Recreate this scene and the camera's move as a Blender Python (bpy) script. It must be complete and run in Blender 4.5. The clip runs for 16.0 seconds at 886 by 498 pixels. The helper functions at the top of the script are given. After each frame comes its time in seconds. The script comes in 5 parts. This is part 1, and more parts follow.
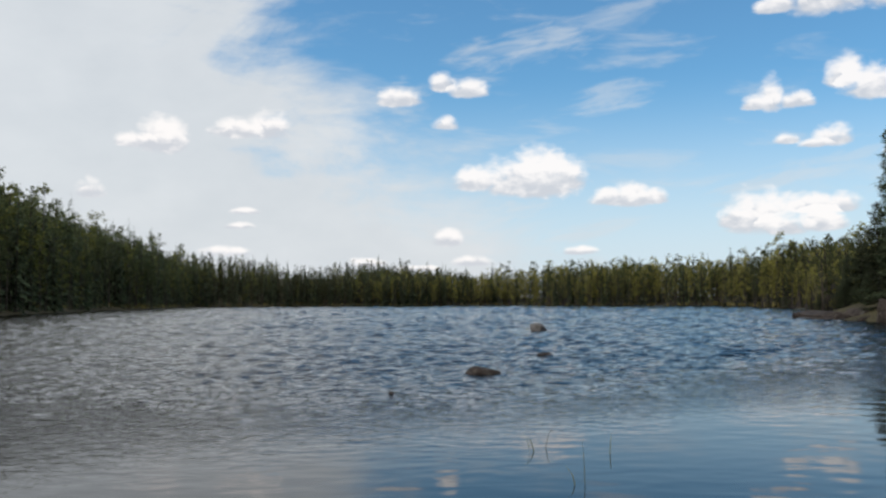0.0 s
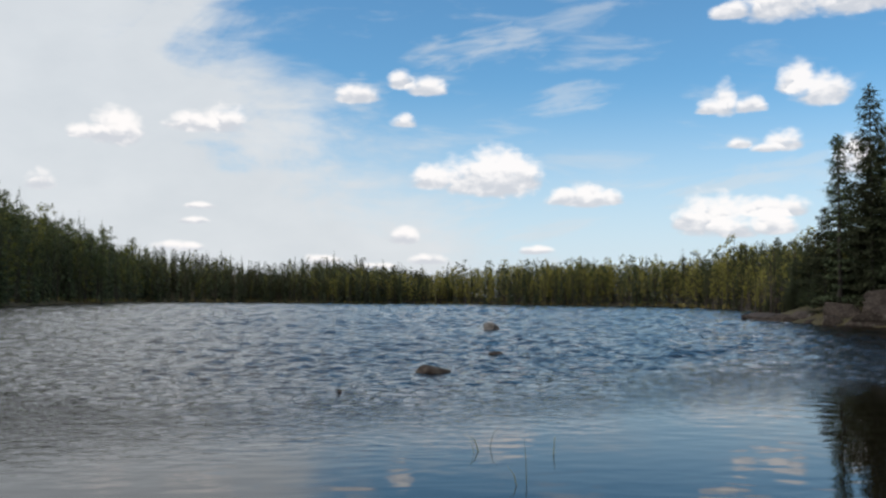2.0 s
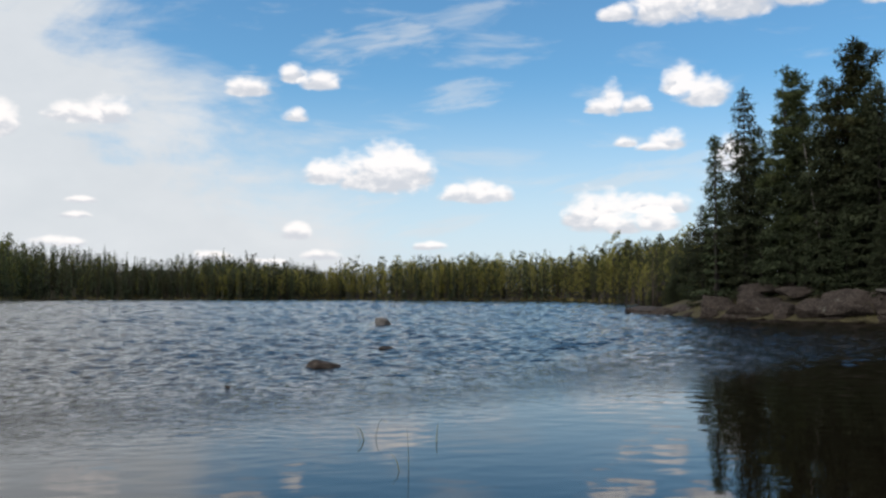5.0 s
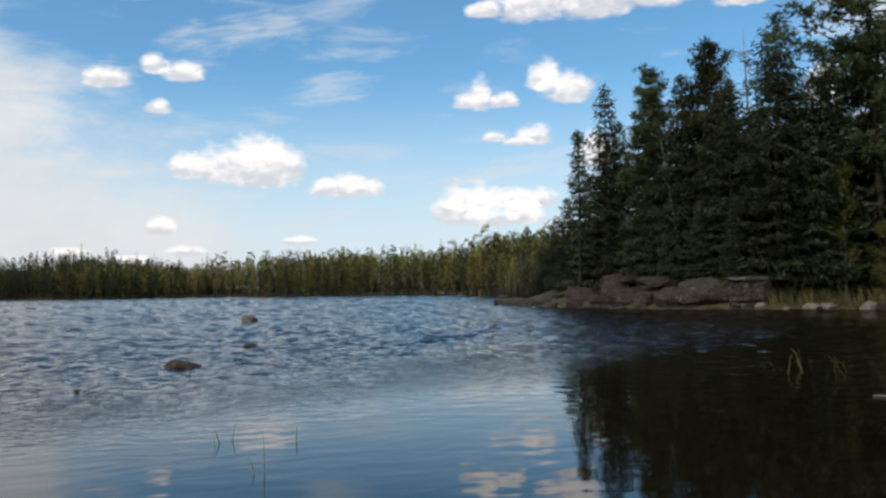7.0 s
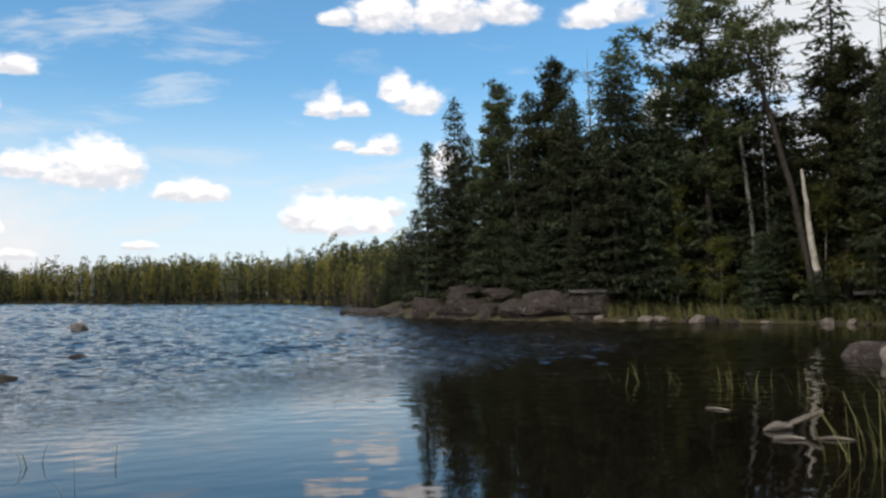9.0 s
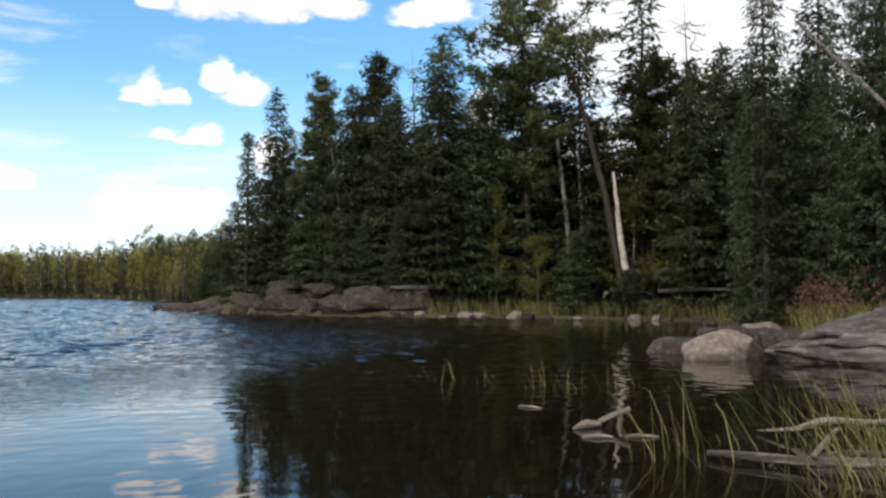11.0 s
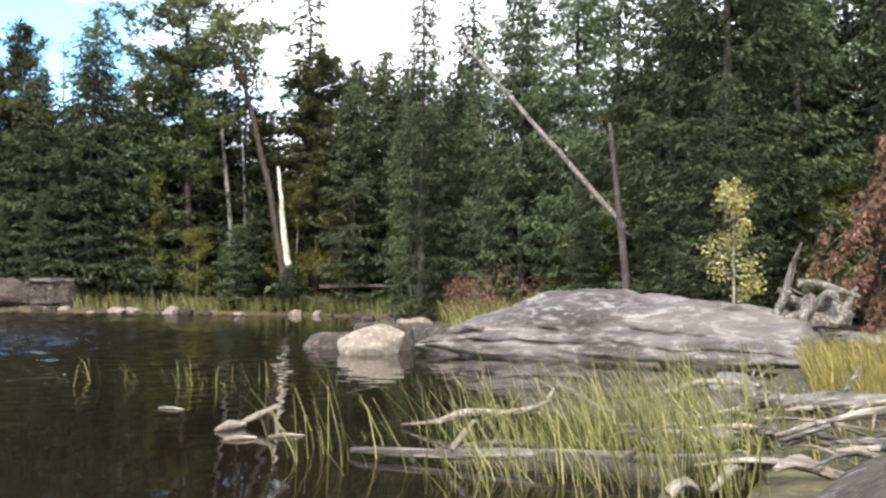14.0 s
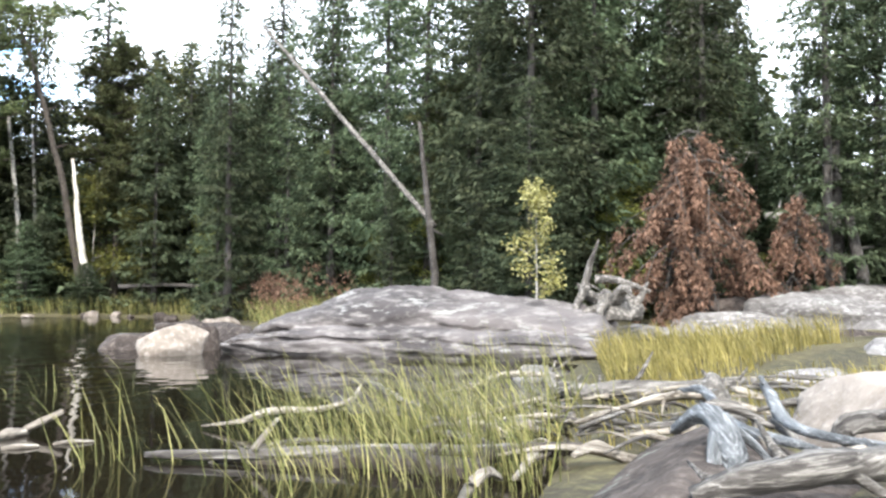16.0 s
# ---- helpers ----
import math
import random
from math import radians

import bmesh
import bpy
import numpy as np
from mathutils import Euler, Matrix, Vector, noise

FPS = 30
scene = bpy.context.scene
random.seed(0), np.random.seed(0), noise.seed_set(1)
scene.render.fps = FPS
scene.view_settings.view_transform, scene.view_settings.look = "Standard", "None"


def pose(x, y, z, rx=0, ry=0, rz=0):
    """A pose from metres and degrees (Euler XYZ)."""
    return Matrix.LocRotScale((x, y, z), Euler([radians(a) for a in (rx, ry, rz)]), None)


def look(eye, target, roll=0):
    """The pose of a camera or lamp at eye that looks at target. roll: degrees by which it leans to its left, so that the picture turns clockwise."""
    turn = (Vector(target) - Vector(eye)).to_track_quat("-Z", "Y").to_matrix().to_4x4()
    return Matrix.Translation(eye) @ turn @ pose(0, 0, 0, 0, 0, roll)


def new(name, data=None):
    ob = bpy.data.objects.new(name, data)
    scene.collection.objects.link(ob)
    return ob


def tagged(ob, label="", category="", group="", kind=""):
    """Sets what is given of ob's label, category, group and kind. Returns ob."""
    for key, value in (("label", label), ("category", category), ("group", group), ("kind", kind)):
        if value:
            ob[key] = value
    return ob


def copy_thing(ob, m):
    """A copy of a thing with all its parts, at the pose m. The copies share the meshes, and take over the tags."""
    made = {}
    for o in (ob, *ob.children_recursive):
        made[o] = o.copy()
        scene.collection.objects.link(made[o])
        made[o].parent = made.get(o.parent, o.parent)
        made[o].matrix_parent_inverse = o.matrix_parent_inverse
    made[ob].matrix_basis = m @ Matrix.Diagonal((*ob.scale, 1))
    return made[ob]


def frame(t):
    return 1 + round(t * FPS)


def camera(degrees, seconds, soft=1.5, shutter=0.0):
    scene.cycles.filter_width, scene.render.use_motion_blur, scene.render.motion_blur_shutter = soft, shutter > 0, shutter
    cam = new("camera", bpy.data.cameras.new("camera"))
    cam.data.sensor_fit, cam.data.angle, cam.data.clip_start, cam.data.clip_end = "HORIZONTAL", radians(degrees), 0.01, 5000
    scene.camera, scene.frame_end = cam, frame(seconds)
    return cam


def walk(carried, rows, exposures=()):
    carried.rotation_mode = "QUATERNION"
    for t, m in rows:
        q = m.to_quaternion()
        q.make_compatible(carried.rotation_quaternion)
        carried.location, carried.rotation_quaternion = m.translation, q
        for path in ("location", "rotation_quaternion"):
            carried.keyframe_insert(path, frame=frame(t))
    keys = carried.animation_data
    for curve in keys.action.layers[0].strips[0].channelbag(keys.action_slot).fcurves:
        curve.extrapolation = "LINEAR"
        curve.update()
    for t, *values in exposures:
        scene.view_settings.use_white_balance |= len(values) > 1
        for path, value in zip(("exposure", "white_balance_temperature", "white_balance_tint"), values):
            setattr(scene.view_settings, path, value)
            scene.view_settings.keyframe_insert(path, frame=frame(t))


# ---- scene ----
cam = camera(51.0, 16.0, soft=2.6)
PATH = [
    (0, (0.0, 0.0, 1.5), (0.0, 1.997, 1.612), -0.3),
    (0.5, (0.011, 0.005, 1.502), (0.043, 2.002, 1.614), -0.1),
    (1, (0.021, 0.018, 1.504), (0.074, 2.014, 1.615), 0.1),
    (1.5, (0.061, 0.036, 1.505), (0.134, 2.032, 1.614), 0.2),
    (2, (0.095, 0.057, 1.506), (0.189, 2.052, 1.614), 0.4),
    (2.5, (0.097, 0.064, 1.503), (0.212, 2.057, 1.611), 0.5),
    (3, (0.109, 0.05, 1.5), (0.244, 2.043, 1.609), 0.5),
    (5.5, (0.16, -0.312, 1.488), (0.548, 1.647, 1.584), -0.2),
    (6, (0.189, -0.295, 1.485), (0.645, 1.65, 1.579), -0.5),
    (6.5, (0.228, -0.219, 1.487), (0.751, 1.709, 1.576), -0.7),
    (7, (0.294, -0.106, 1.492), (0.886, 1.802, 1.577), -0.9),
    (7.5, (0.362, 0.021, 1.499), (1.025, 1.906, 1.583), -0.9),
    (8, (0.408, 0.118, 1.502), (1.146, 1.974, 1.59), -0.7),
    (8.5, (0.44, 0.181, 1.503), (1.255, 2.005, 1.599), -0.3),
    (9, (0.476, 0.235, 1.504), (1.37, 2.021, 1.607), -0.2),
    (11.5, (0.946, 0.639, 1.525), (2.236, 2.165, 1.616), 0.2),
    (12, (1.024, 0.659, 1.525), (2.391, 2.116, 1.618), 0.2),
    (12.5, (1.123, 0.685, 1.52), (2.579, 2.053, 1.616), 0.2),
    (13, (1.219, 0.731, 1.508), (2.762, 1.999, 1.603), 0.3),
    (13.5, (1.283, 0.778, 1.498), (2.908, 1.941, 1.59), 0.6),
    (14, (1.339, 0.797, 1.495), (3.03, 1.861, 1.584), 0.7),
    (14.5, (1.384, 0.813, 1.486), (3.126, 1.792, 1.577), 0.6),
    (15, (1.424, 0.831, 1.466), (3.212, 1.722, 1.56), 0.5),
    (15.5, (1.468, 0.829, 1.455), (3.298, 1.63, 1.552), 0.4),
    (16, (1.499, 0.828, 1.444), (3.37, 1.53, 1.535), 0.3),
]
EXPOSURES = [(0.0, 0.0, 6400, 10), (5.5, 0.06, 6450, 11), (9.0, 0.25, 6600, 12), (11.5, 0.75, 6750, 13), (12.5, 0.95, 7200, 13), (13.0, 1.2, 7000, 13), (13.5, 1.75, 6600, 13), (14.0, 2.25, 6600, 12), (14.5, 2.6, 6350, 11), (16.0, 2.6, 6150, 10)]
walk(cam, [(t, look(eye, target, roll)) for t, eye, target, roll in PATH], EXPOSURES)

# ---- sky, clouds and sun ----
SUN_FROM = Vector((-0.72, -0.19, 0.67)).normalized()
SUN_EL = math.asin(SUN_FROM.z)
SUN_AZ = math.atan2(SUN_FROM.x, SUN_FROM.y)

# cumulus clouds: bearing from north (degrees), height of the base, half width, height of the puff
CUMULUS_NORTH = [
    (2.1, 7.1, 1.8, 1.25), (4.2, 7.0, 2.2, 1.92), (6.1, 7.0, 2.41, 2.61), (7.7, 7.2, 1.4, 1.74), (10.4, 6.0, 1.4, 0.87), (11.6, 6.0, 1.4, 1.25), (12.9, 6.0, 0.88, 0.87), (0.3, 10.7, 1.0, 0.7), (0.1, 13.1, 1.0, 0.98), (1.7, 12.7, 1.28, 0.98), (-2.7, 12.2, 1.4, 0.98),
]
CUMULUS_EAST = [
    (17.6, 4.5, 1.12, 1.22), (19.0, 4.4, 2.2, 2.27), (20.2, 4.0, 1.6, 1.05), (22.1, 4.2, 1.6, 1.05), (21.8, 5.2, 1.8, 1.05), (23.4, 5.2, 1.2, 0.98), (18.9, 11.2, 0.88, 0.7), (19.7, 11.3, 0.8, 1.57), (21.0, 11.2, 1.12, 0.77), (23.8, 12.3, 1.28, 1.46), (25.0, 11.6, 1.68, 1.57), (23.0, 9.0, 1.2, 1.05), (20.5, 9.1, 0.72, 0.56), (22.1, 8.8, 1.0, 0.42),
]
CUMULUS_HIGH = [
    (20.2, 16.6, 1.4, 0.87), (23.0, 16.6, 2.41, 2.44), (26.9, 16.7, 2.81, 2.44), (30.7, 17.0, 2.0, 2.09), (35.6, 16.4, 1.6, 1.22), (37.3, 16.8, 2.41, 1.74), (39.8, 10.5, 1.2, 2.09), (26.6, 7.7, 1.2, 1.74),
]
CUMULUS_WEST = [
    (-18.5, 9.3, 1.2, 0.7), (-16.9, 9.3, 1.52, 1.81), (-12.6, 10.1, 1.6, 0.98), (-10.8, 10.3, 1.4, 1.46), (-20.9, 6.3, 0.88, 1.12),
]
CUMULUS_LOW = [
    (0.3, 3.6, 1.0, 0.84), (1.9, 2.3, 1.4, 0.56), (8.5, 2.9, 1.12, 0.45), (-13.1, 2.9, 1.6, 0.49), (-4.9, 2.2, 1.6, 0.49), (-12.0, 5.4, 1.0, 0.35), (-12.5, 4.5, 0.88, 0.35), (-1.8, 1.9, 1.6, 0.35),
]
CUMULUS = CUMULUS_NORTH + CUMULUS_EAST + CUMULUS_HIGH + CUMULUS_WEST + CUMULUS_LOW

# thin high streaks: bearing, height, half width, half height, density
CIRRUS = [(5.0, 15.3, 5.0, 1.3, 0.5), (10.4, 12.2, 3.2, 1.2, 0.4), (20.5, 7.0, 5.5, 0.6, 0.45), (-3.2, 12.6, 2.6, 1.0, 0.6), (23.0, 8.0, 4.5, 0.5, 0.35), (2.0, 5.2, 5.0, 1.0, 0.5), (9.0, 4.2, 4.0, 0.7, 0.45), (30.0, 6.0, 5.0, 0.6, 0.4)]


class Nodes:
    """A short way to write shader arithmetic."""

    def __init__(self, tree):
        self.tree = tree
        tree.nodes.clear()

    def add(self, kind, **values):
        node = self.tree.nodes.new(kind)
        for key, value in values.items():
            setattr(node, key, value)
        return node

    def put(self, socket, value):
        if isinstance(value, bpy.types.NodeSocket):
            self.tree.links.new(value, socket)
        elif value is not None:
            socket.default_value = value

    def math(self, op, a, b=None, c=None, clamp=False):
        node = self.add("ShaderNodeMath", operation=op, use_clamp=clamp)
        for socket, value in zip(node.inputs, (a, b, c)):
            self.put(socket, value)
        return node.outputs[0]

    def ramp(self, value, low, high, to_low=0.0, to_high=1.0):
        node = self.add("ShaderNodeMapRange", interpolation_type="SMOOTHSTEP")
        for socket, v in zip(node.inputs, (value, low, high, to_low, to_high)):
            self.put(socket, v)
        return node.outputs[0]

    def mix(self, factor, a, b, blend="MIX"):
        node = self.add("ShaderNodeMix", data_type="RGBA", blend_type=blend)
        self.put(node.inputs[0], factor)
        self.put(node.inputs[6], a)
        self.put(node.inputs[7], b)
        return node.outputs[2]

    def noise(self, vector, scale, detail=4.0, rough=0.55, distort=0.0):
        node = self.add("ShaderNodeTexNoise")
        self.put(node.inputs["Vector"], vector)
        for key, v in (("Scale", scale), ("Detail", detail), ("Roughness", rough), ("Distortion", distort)):
            self.put(node.inputs[key], v)
        return node.outputs["Fac"]

    def vec(self, x, y, z):
        node = self.add("ShaderNodeCombineXYZ")
        for socket, v in zip(node.inputs, (x, y, z)):
            self.put(socket, v)
        return node.outputs[0]

    def stretch(self, vector, sx, sy, sz):
        node = self.add("ShaderNodeMapping")
        self.put(node.inputs["Vector"], vector)
        node.inputs["Scale"].default_value = (sx, sy, sz)
        return node.outputs[0]


def make_world():
    world = bpy.data.worlds.new("world")
    world.use_nodes = True
    scene.world = world
    n = Nodes(world.node_tree)
    sky = n.add("ShaderNodeTexSky", sky_type="NISHITA", sun_disc=False, sun_elevation=SUN_EL, sun_rotation=SUN_AZ,
                altitude=300.0, air_density=1.0, dust_density=0.6, ozone_density=1.4)
    way = n.add("ShaderNodeTexCoord").outputs["Generated"]
    split = n.add("ShaderNodeSeparateXYZ")
    n.put(split.inputs[0], way)
    x, y, z = split.outputs
    az = n.math("MULTIPLY", n.math("ARCTAN2", x, y), 180 / math.pi)
    el = n.math("MULTIPLY", n.math("ARCSINE", z), 180 / math.pi)
    plane = n.vec(az, n.math("MULTIPLY", el, 1.6), 3.0)
    puff = n.math("SUBTRACT", n.noise(plane, 0.45, 3.0, 0.5, 0.4), 0.5)
    puff2 = n.math("SUBTRACT", n.noise(plane, 1.25, 3.0, 0.5, 0.3), 0.5)
    rough = n.math("ADD", n.math("MULTIPLY", puff, 1.8), n.math("MULTIPLY", puff2, 1.2))
    cover, shade = None, None
    for bearing, base, half, tall in CUMULUS:
        u = n.math("DIVIDE", n.math("SUBTRACT", az, bearing), half)
        v = n.math("DIVIDE", n.math("SUBTRACT", el, base), tall)
        low = n.math("MULTIPLY", n.math("MINIMUM", v, 0.0), 3.2)
        high = n.math("MAXIMUM", v, 0.0)
        e = n.math("ADD", n.math("MULTIPLY", u, u), n.math("ADD", n.math("MULTIPLY", low, low), n.math("MULTIPLY", high, high)))
        here = n.math("ADD", n.math("SUBTRACT", 1.2, e), rough)
        cover = here if cover is None else n.math("MAXIMUM", cover, here)
        lit = n.math("MULTIPLY", v, n.math("GREATER_THAN", here, 0.0))
        shade = lit if shade is None else n.math("MAXIMUM", shade, lit)
    cumulus = n.ramp(cover, -0.05, 0.95)
    # thin high veil, thick on the west side and low over the far shore
    wisps = n.noise(n.vec(n.math("MULTIPLY", az, 0.065), n.math("MULTIPLY", el, 0.13), 7.0), 1.0, 7.0, 0.62, 0.6)
    streaks = n.noise(n.vec(n.math("MULTIPLY", az, 0.12), n.math("MULTIPLY", el, 0.5), 1.0), 1.0, 6.0, 0.6, 0.4)
    west = n.math("MULTIPLY", n.math("SUBTRACT", n.math("MAXIMUM", n.math("SUBTRACT", 14.0, n.math("MULTIPLY", el, 1.2)), -5.0), az), 0.10)
    west = n.math("MAXIMUM", west, n.math("MULTIPLY", n.math("SUBTRACT", az, 36.0), 0.10))
    veil = n.math("ADD", west, n.math("ADD", n.math("MULTIPLY", n.math("SUBTRACT", wisps, 0.5), 4.0), n.math("MULTIPLY", n.math("SUBTRACT", streaks, 0.5), 1.6)))
    veil = n.ramp(veil, 0.0, 1.25, 0.0, 0.95)
    wisp = n.math("MULTIPLY", n.ramp(streaks, 0.52, 0.72), 0.38)
    veil = n.math("MAXIMUM", veil, wisp)
    blue = n.mix(1.0, sky.outputs[0], (0.076, 0.123, 0.140, 1.0), "MULTIPLY")
    grey = n.mix(n.noise(plane, 0.16, 5.0), (0.60, 0.64, 0.67, 1.0), (0.79, 0.81, 0.82, 1.0))
    haze = n.ramp(el, 14.0, 0.5, 0.0, 0.84)
    colour = n.mix(haze, blue, (0.70, 0.77, 0.85, 1.0))
    combed = n.noise(n.vec(n.math("MULTIPLY", az, 0.35), n.math("ADD", n.math("MULTIPLY", el, 1.5), n.math("MULTIPLY", az, -0.25)), 4.0), 1.0, 5.0, 0.6, 0.5)
    for bearing, height, half, tall, dense in CIRRUS:
        u = n.math("DIVIDE", n.math("SUBTRACT", az, bearing), half)
        v = n.math("DIVIDE", n.math("SUBTRACT", el, n.math("ADD", n.math("MULTIPLY", u, half * 0.14), height)), tall)
        e = n.math("ADD", n.math("MULTIPLY", u, u), n.math("MULTIPLY", v, v))
        streak = n.ramp(n.math("ADD", n.math("SUBTRACT", 1.0, e), n.math("MULTIPLY", n.math("SUBTRACT", combed, 0.5), 3.4)), 0.0, 1.3, 0.0, dense)
        veil = n.math("MAXIMUM", veil, streak)
    colour = n.mix(veil, colour, grey)
    tops = n.ramp(n.math("ADD", shade, n.math("MULTIPLY", puff2, 1.2)), -0.1, 0.5)
    white = n.mix(tops, (0.64, 0.66, 0.70, 1.0), (1.02, 0.98, 0.95, 1.0))
    colour = n.mix(n.math("MULTIPLY", cumulus, 0.94), colour, white)
    back = n.add("ShaderNodeBackground")
    n.put(back.inputs["Color"], colour)
    back.inputs["Strength"].default_value = 1.0
    out = n.add("ShaderNodeOutputWorld")
    n.put(out.inputs["Surface"], back.outputs[0])


make_world()
sun = new("sun", bpy.data.lights.new("sun", "SUN"))
sun.data.energy, sun.data.angle, sun.data.color = 1.3, radians(1.0), (1.0, 0.94, 0.84)
sun.matrix_world = look(SUN_FROM * 50, (0, 0, 0))


# ---- materials ----
def material(name, colours, scale=2.0, rough=0.85, bump=0.3, fine=14.0, island=0.0, by_object=0.0, stretch=(1, 1, 1), translucent=0.0, spots=None, spec=0.3):
    """Colours (dark, mid, light) mixed by noise at two scales, with relief; island and by_object vary the brightness piece by piece."""
    mat = bpy.data.materials.new(name)
    mat.use_nodes = True
    n = Nodes(mat.node_tree)
    where = n.stretch(n.add("ShaderNodeTexCoord").outputs["Object"], *stretch)
    large, small = n.noise(where, scale, 5.0, 0.6, 0.3), n.noise(where, fine, 6.0, 0.65)
    dark, mid, light = [(*c, 1.0) for c in colours]
    colour = n.mix(n.ramp(large, 0.36, 0.66), dark, mid)
    colour = n.mix(n.ramp(small, 0.45, 0.75), colour, light)
    if spots:
        patch = n.noise(where, spots[1], 4.0, 0.7)
        colour = n.mix(n.ramp(patch, spots[2], spots[2] + 0.06), colour, (*spots[0], 1.0))
    if island:
        pick = n.add("ShaderNodeNewGeometry").outputs["Random Per Island"]
        colour = n.mix(1.0, colour, n.vec(*[n.ramp(pick, 0.0, 1.0, 1 - island, 1 + island)] * 3), "MULTIPLY")
    if by_object:
        pick = n.add("ShaderNodeObjectInfo").outputs["Random"]
        hue = n.add("ShaderNodeHueSaturation")
        n.put(hue.inputs["Color"], colour)
        n.put(hue.inputs["Hue"], n.ramp(pick, 0.0, 1.0, 0.5 - by_object * 0.06, 0.5 + by_object * 0.05))
        n.put(hue.inputs["Value"], n.ramp(pick, 0.0, 1.0, 1 - by_object, 1 + by_object))
        colour = hue.outputs[0]
    shader = n.add("ShaderNodeBsdfPrincipled")
    n.put(shader.inputs["Base Color"], colour)
    shader.inputs["Roughness"].default_value = rough
    shader.inputs["Specular IOR Level"].default_value = spec
    if bump:
        relief = n.add("ShaderNodeBump")
        relief.inputs["Strength"].default_value, relief.inputs["Distance"].default_value = bump, 0.05
        n.put(relief.inputs["Height"], n.math("ADD", n.math("MULTIPLY", large, 1.5), small))
        n.put(shader.inputs["Normal"], relief.outputs[0])
    surface = shader.outputs[0]
    if translucent:
        thin = n.add("ShaderNodeBsdfTranslucent")
        n.put(thin.inputs["Color"], colour)
        both = n.add("ShaderNodeMixShader")
        both.inputs[0].default_value = translucent
        n.put(both.inputs[1], surface)
        n.put(both.inputs[2], thin.outputs[0])
        surface = both.outputs[0]
    out = n.add("ShaderNodeOutputMaterial")
    n.put(out.inputs["Surface"], surface)
    return mat


def water_material():
    mat = bpy.data.materials.new("lake_water")
    mat.use_nodes = True
    n = Nodes(mat.node_tree)
    where = n.add("ShaderNodeTexCoord").outputs["Object"]
    ripples = n.noise(n.stretch(where, 1.4, 2.2, 1.0), 1.2, 1.0, 0.5, 0.3)
    swell = n.noise(n.stretch(where, 0.8, 1.3, 1.0), 0.6, 2.0, 0.5)
    # wind ripples on the open lake, none in the lee
    apart = n.add("ShaderNodeSeparateXYZ")
    n.put(apart.inputs[0], where)
    open_water = n.ramp(n.math("SUBTRACT", apart.outputs["Y"], n.math("MULTIPLY", apart.outputs["X"], 0.62)), 8.0, 17.0)
    wind = n.math("MULTIPLY", n.noise(n.stretch(where, 1.0, 1.5, 1.0), 3.4, 3.0, 0.55, 0.3), n.math("MULTIPLY", open_water, 0.85))
    height = n.math("ADD", wind, n.math("ADD", n.math("MULTIPLY", ripples, 0.03), n.math("MULTIPLY", swell, 0.02)))
    relief = n.add("ShaderNodeBump")
    relief.inputs["Strength"].default_value, relief.inputs["Distance"].default_value = 1.0, 0.10
    n.put(relief.inputs["Height"], height)
    body = n.add("ShaderNodeBsdfPrincipled")
    body.inputs["Base Color"].default_value = (0.0075, 0.0056, 0.0036, 1.0)
    body.inputs["Roughness"].default_value = 0.03
    body.inputs["IOR"].default_value = 1.33
    n.put(body.inputs["Normal"], relief.outputs[0])
    clear = n.add("ShaderNodeBsdfTransparent")
    clear.inputs["Color"].default_value = (0.42, 0.28, 0.14, 1.0)
    both = n.add("ShaderNodeMixShader")
    both.inputs[0].default_value = 0.94
    n.put(both.inputs[1], clear.outputs[0])
    n.put(both.inputs[2], body.outputs[0])
    out = n.add("ShaderNodeOutputMaterial")
    n.put(out.inputs["Surface"], both.outputs[0])
    return mat


M_WATER = water_material()
M_GROUND = material("forest_floor", ((0.035, 0.030, 0.018), (0.075, 0.062, 0.030), (0.12, 0.11, 0.05)), 0.6, 0.95, 0.6, 6.0)
M_SPRUCE = material("spruce_needles", ((0.042, 0.056, 0.032), (0.088, 0.108, 0.060), (0.150, 0.170, 0.092)), 0.9, 0.8, 0.0, 4.0, 0.4, 0.4, translucent=0.4, spec=0.15)
M_PINE = material("pine_needles", ((0.052, 0.064, 0.028), (0.095, 0.108, 0.046), (0.150, 0.155, 0.070)), 0.5, 0.8, 0.0, 3.0, 0.35, 0.3, translucent=0.4, spec=0.15)
M_LEAF = material("birch_leaves", ((0.09, 0.10, 0.022), (0.16, 0.165, 0.040), (0.26, 0.24, 0.065)), 0.9, 0.6, 0.0, 6.0, 0.4, 0.25, translucent=0.35)
# sunlight on the far woods is put into this brighter, yellower leaf colour
M_SUNLITLEAF = material("sunlit_far_leaves", ((0.18, 0.165, 0.034), (0.31, 0.285, 0.06), (0.42, 0.37, 0.11)), 0.3, 0.6, 0.0, 3.0, 0.4, translucent=0.35)
M_RUST = material("dead_needles", ((0.075, 0.042, 0.028), (0.165, 0.092, 0.060), (0.27, 0.165, 0.11)), 1.2, 0.8, 0.0, 7.0, 0.4, translucent=0.15)
M_PALELEAF = material("pale_birch_leaves", ((0.16, 0.15, 0.04), (0.30, 0.28, 0.10), (0.50, 0.46, 0.24)), 2.5, 0.5, 0.0, 9.0, 0.4, translucent=0.35)
M_GREYBARK = material("grey_scaly_bark", ((0.035, 0.030, 0.027), (0.070, 0.062, 0.056), (0.13, 0.12, 0.11)), 3.0, 0.95, 0.6, 20.0, stretch=(1, 1, 0.25))
M_BARK = material("dark_bark", ((0.030, 0.024, 0.019), (0.060, 0.048, 0.038), (0.11, 0.095, 0.08)), 3.0, 0.95, 0.6, 20.0, stretch=(1, 1, 0.25))
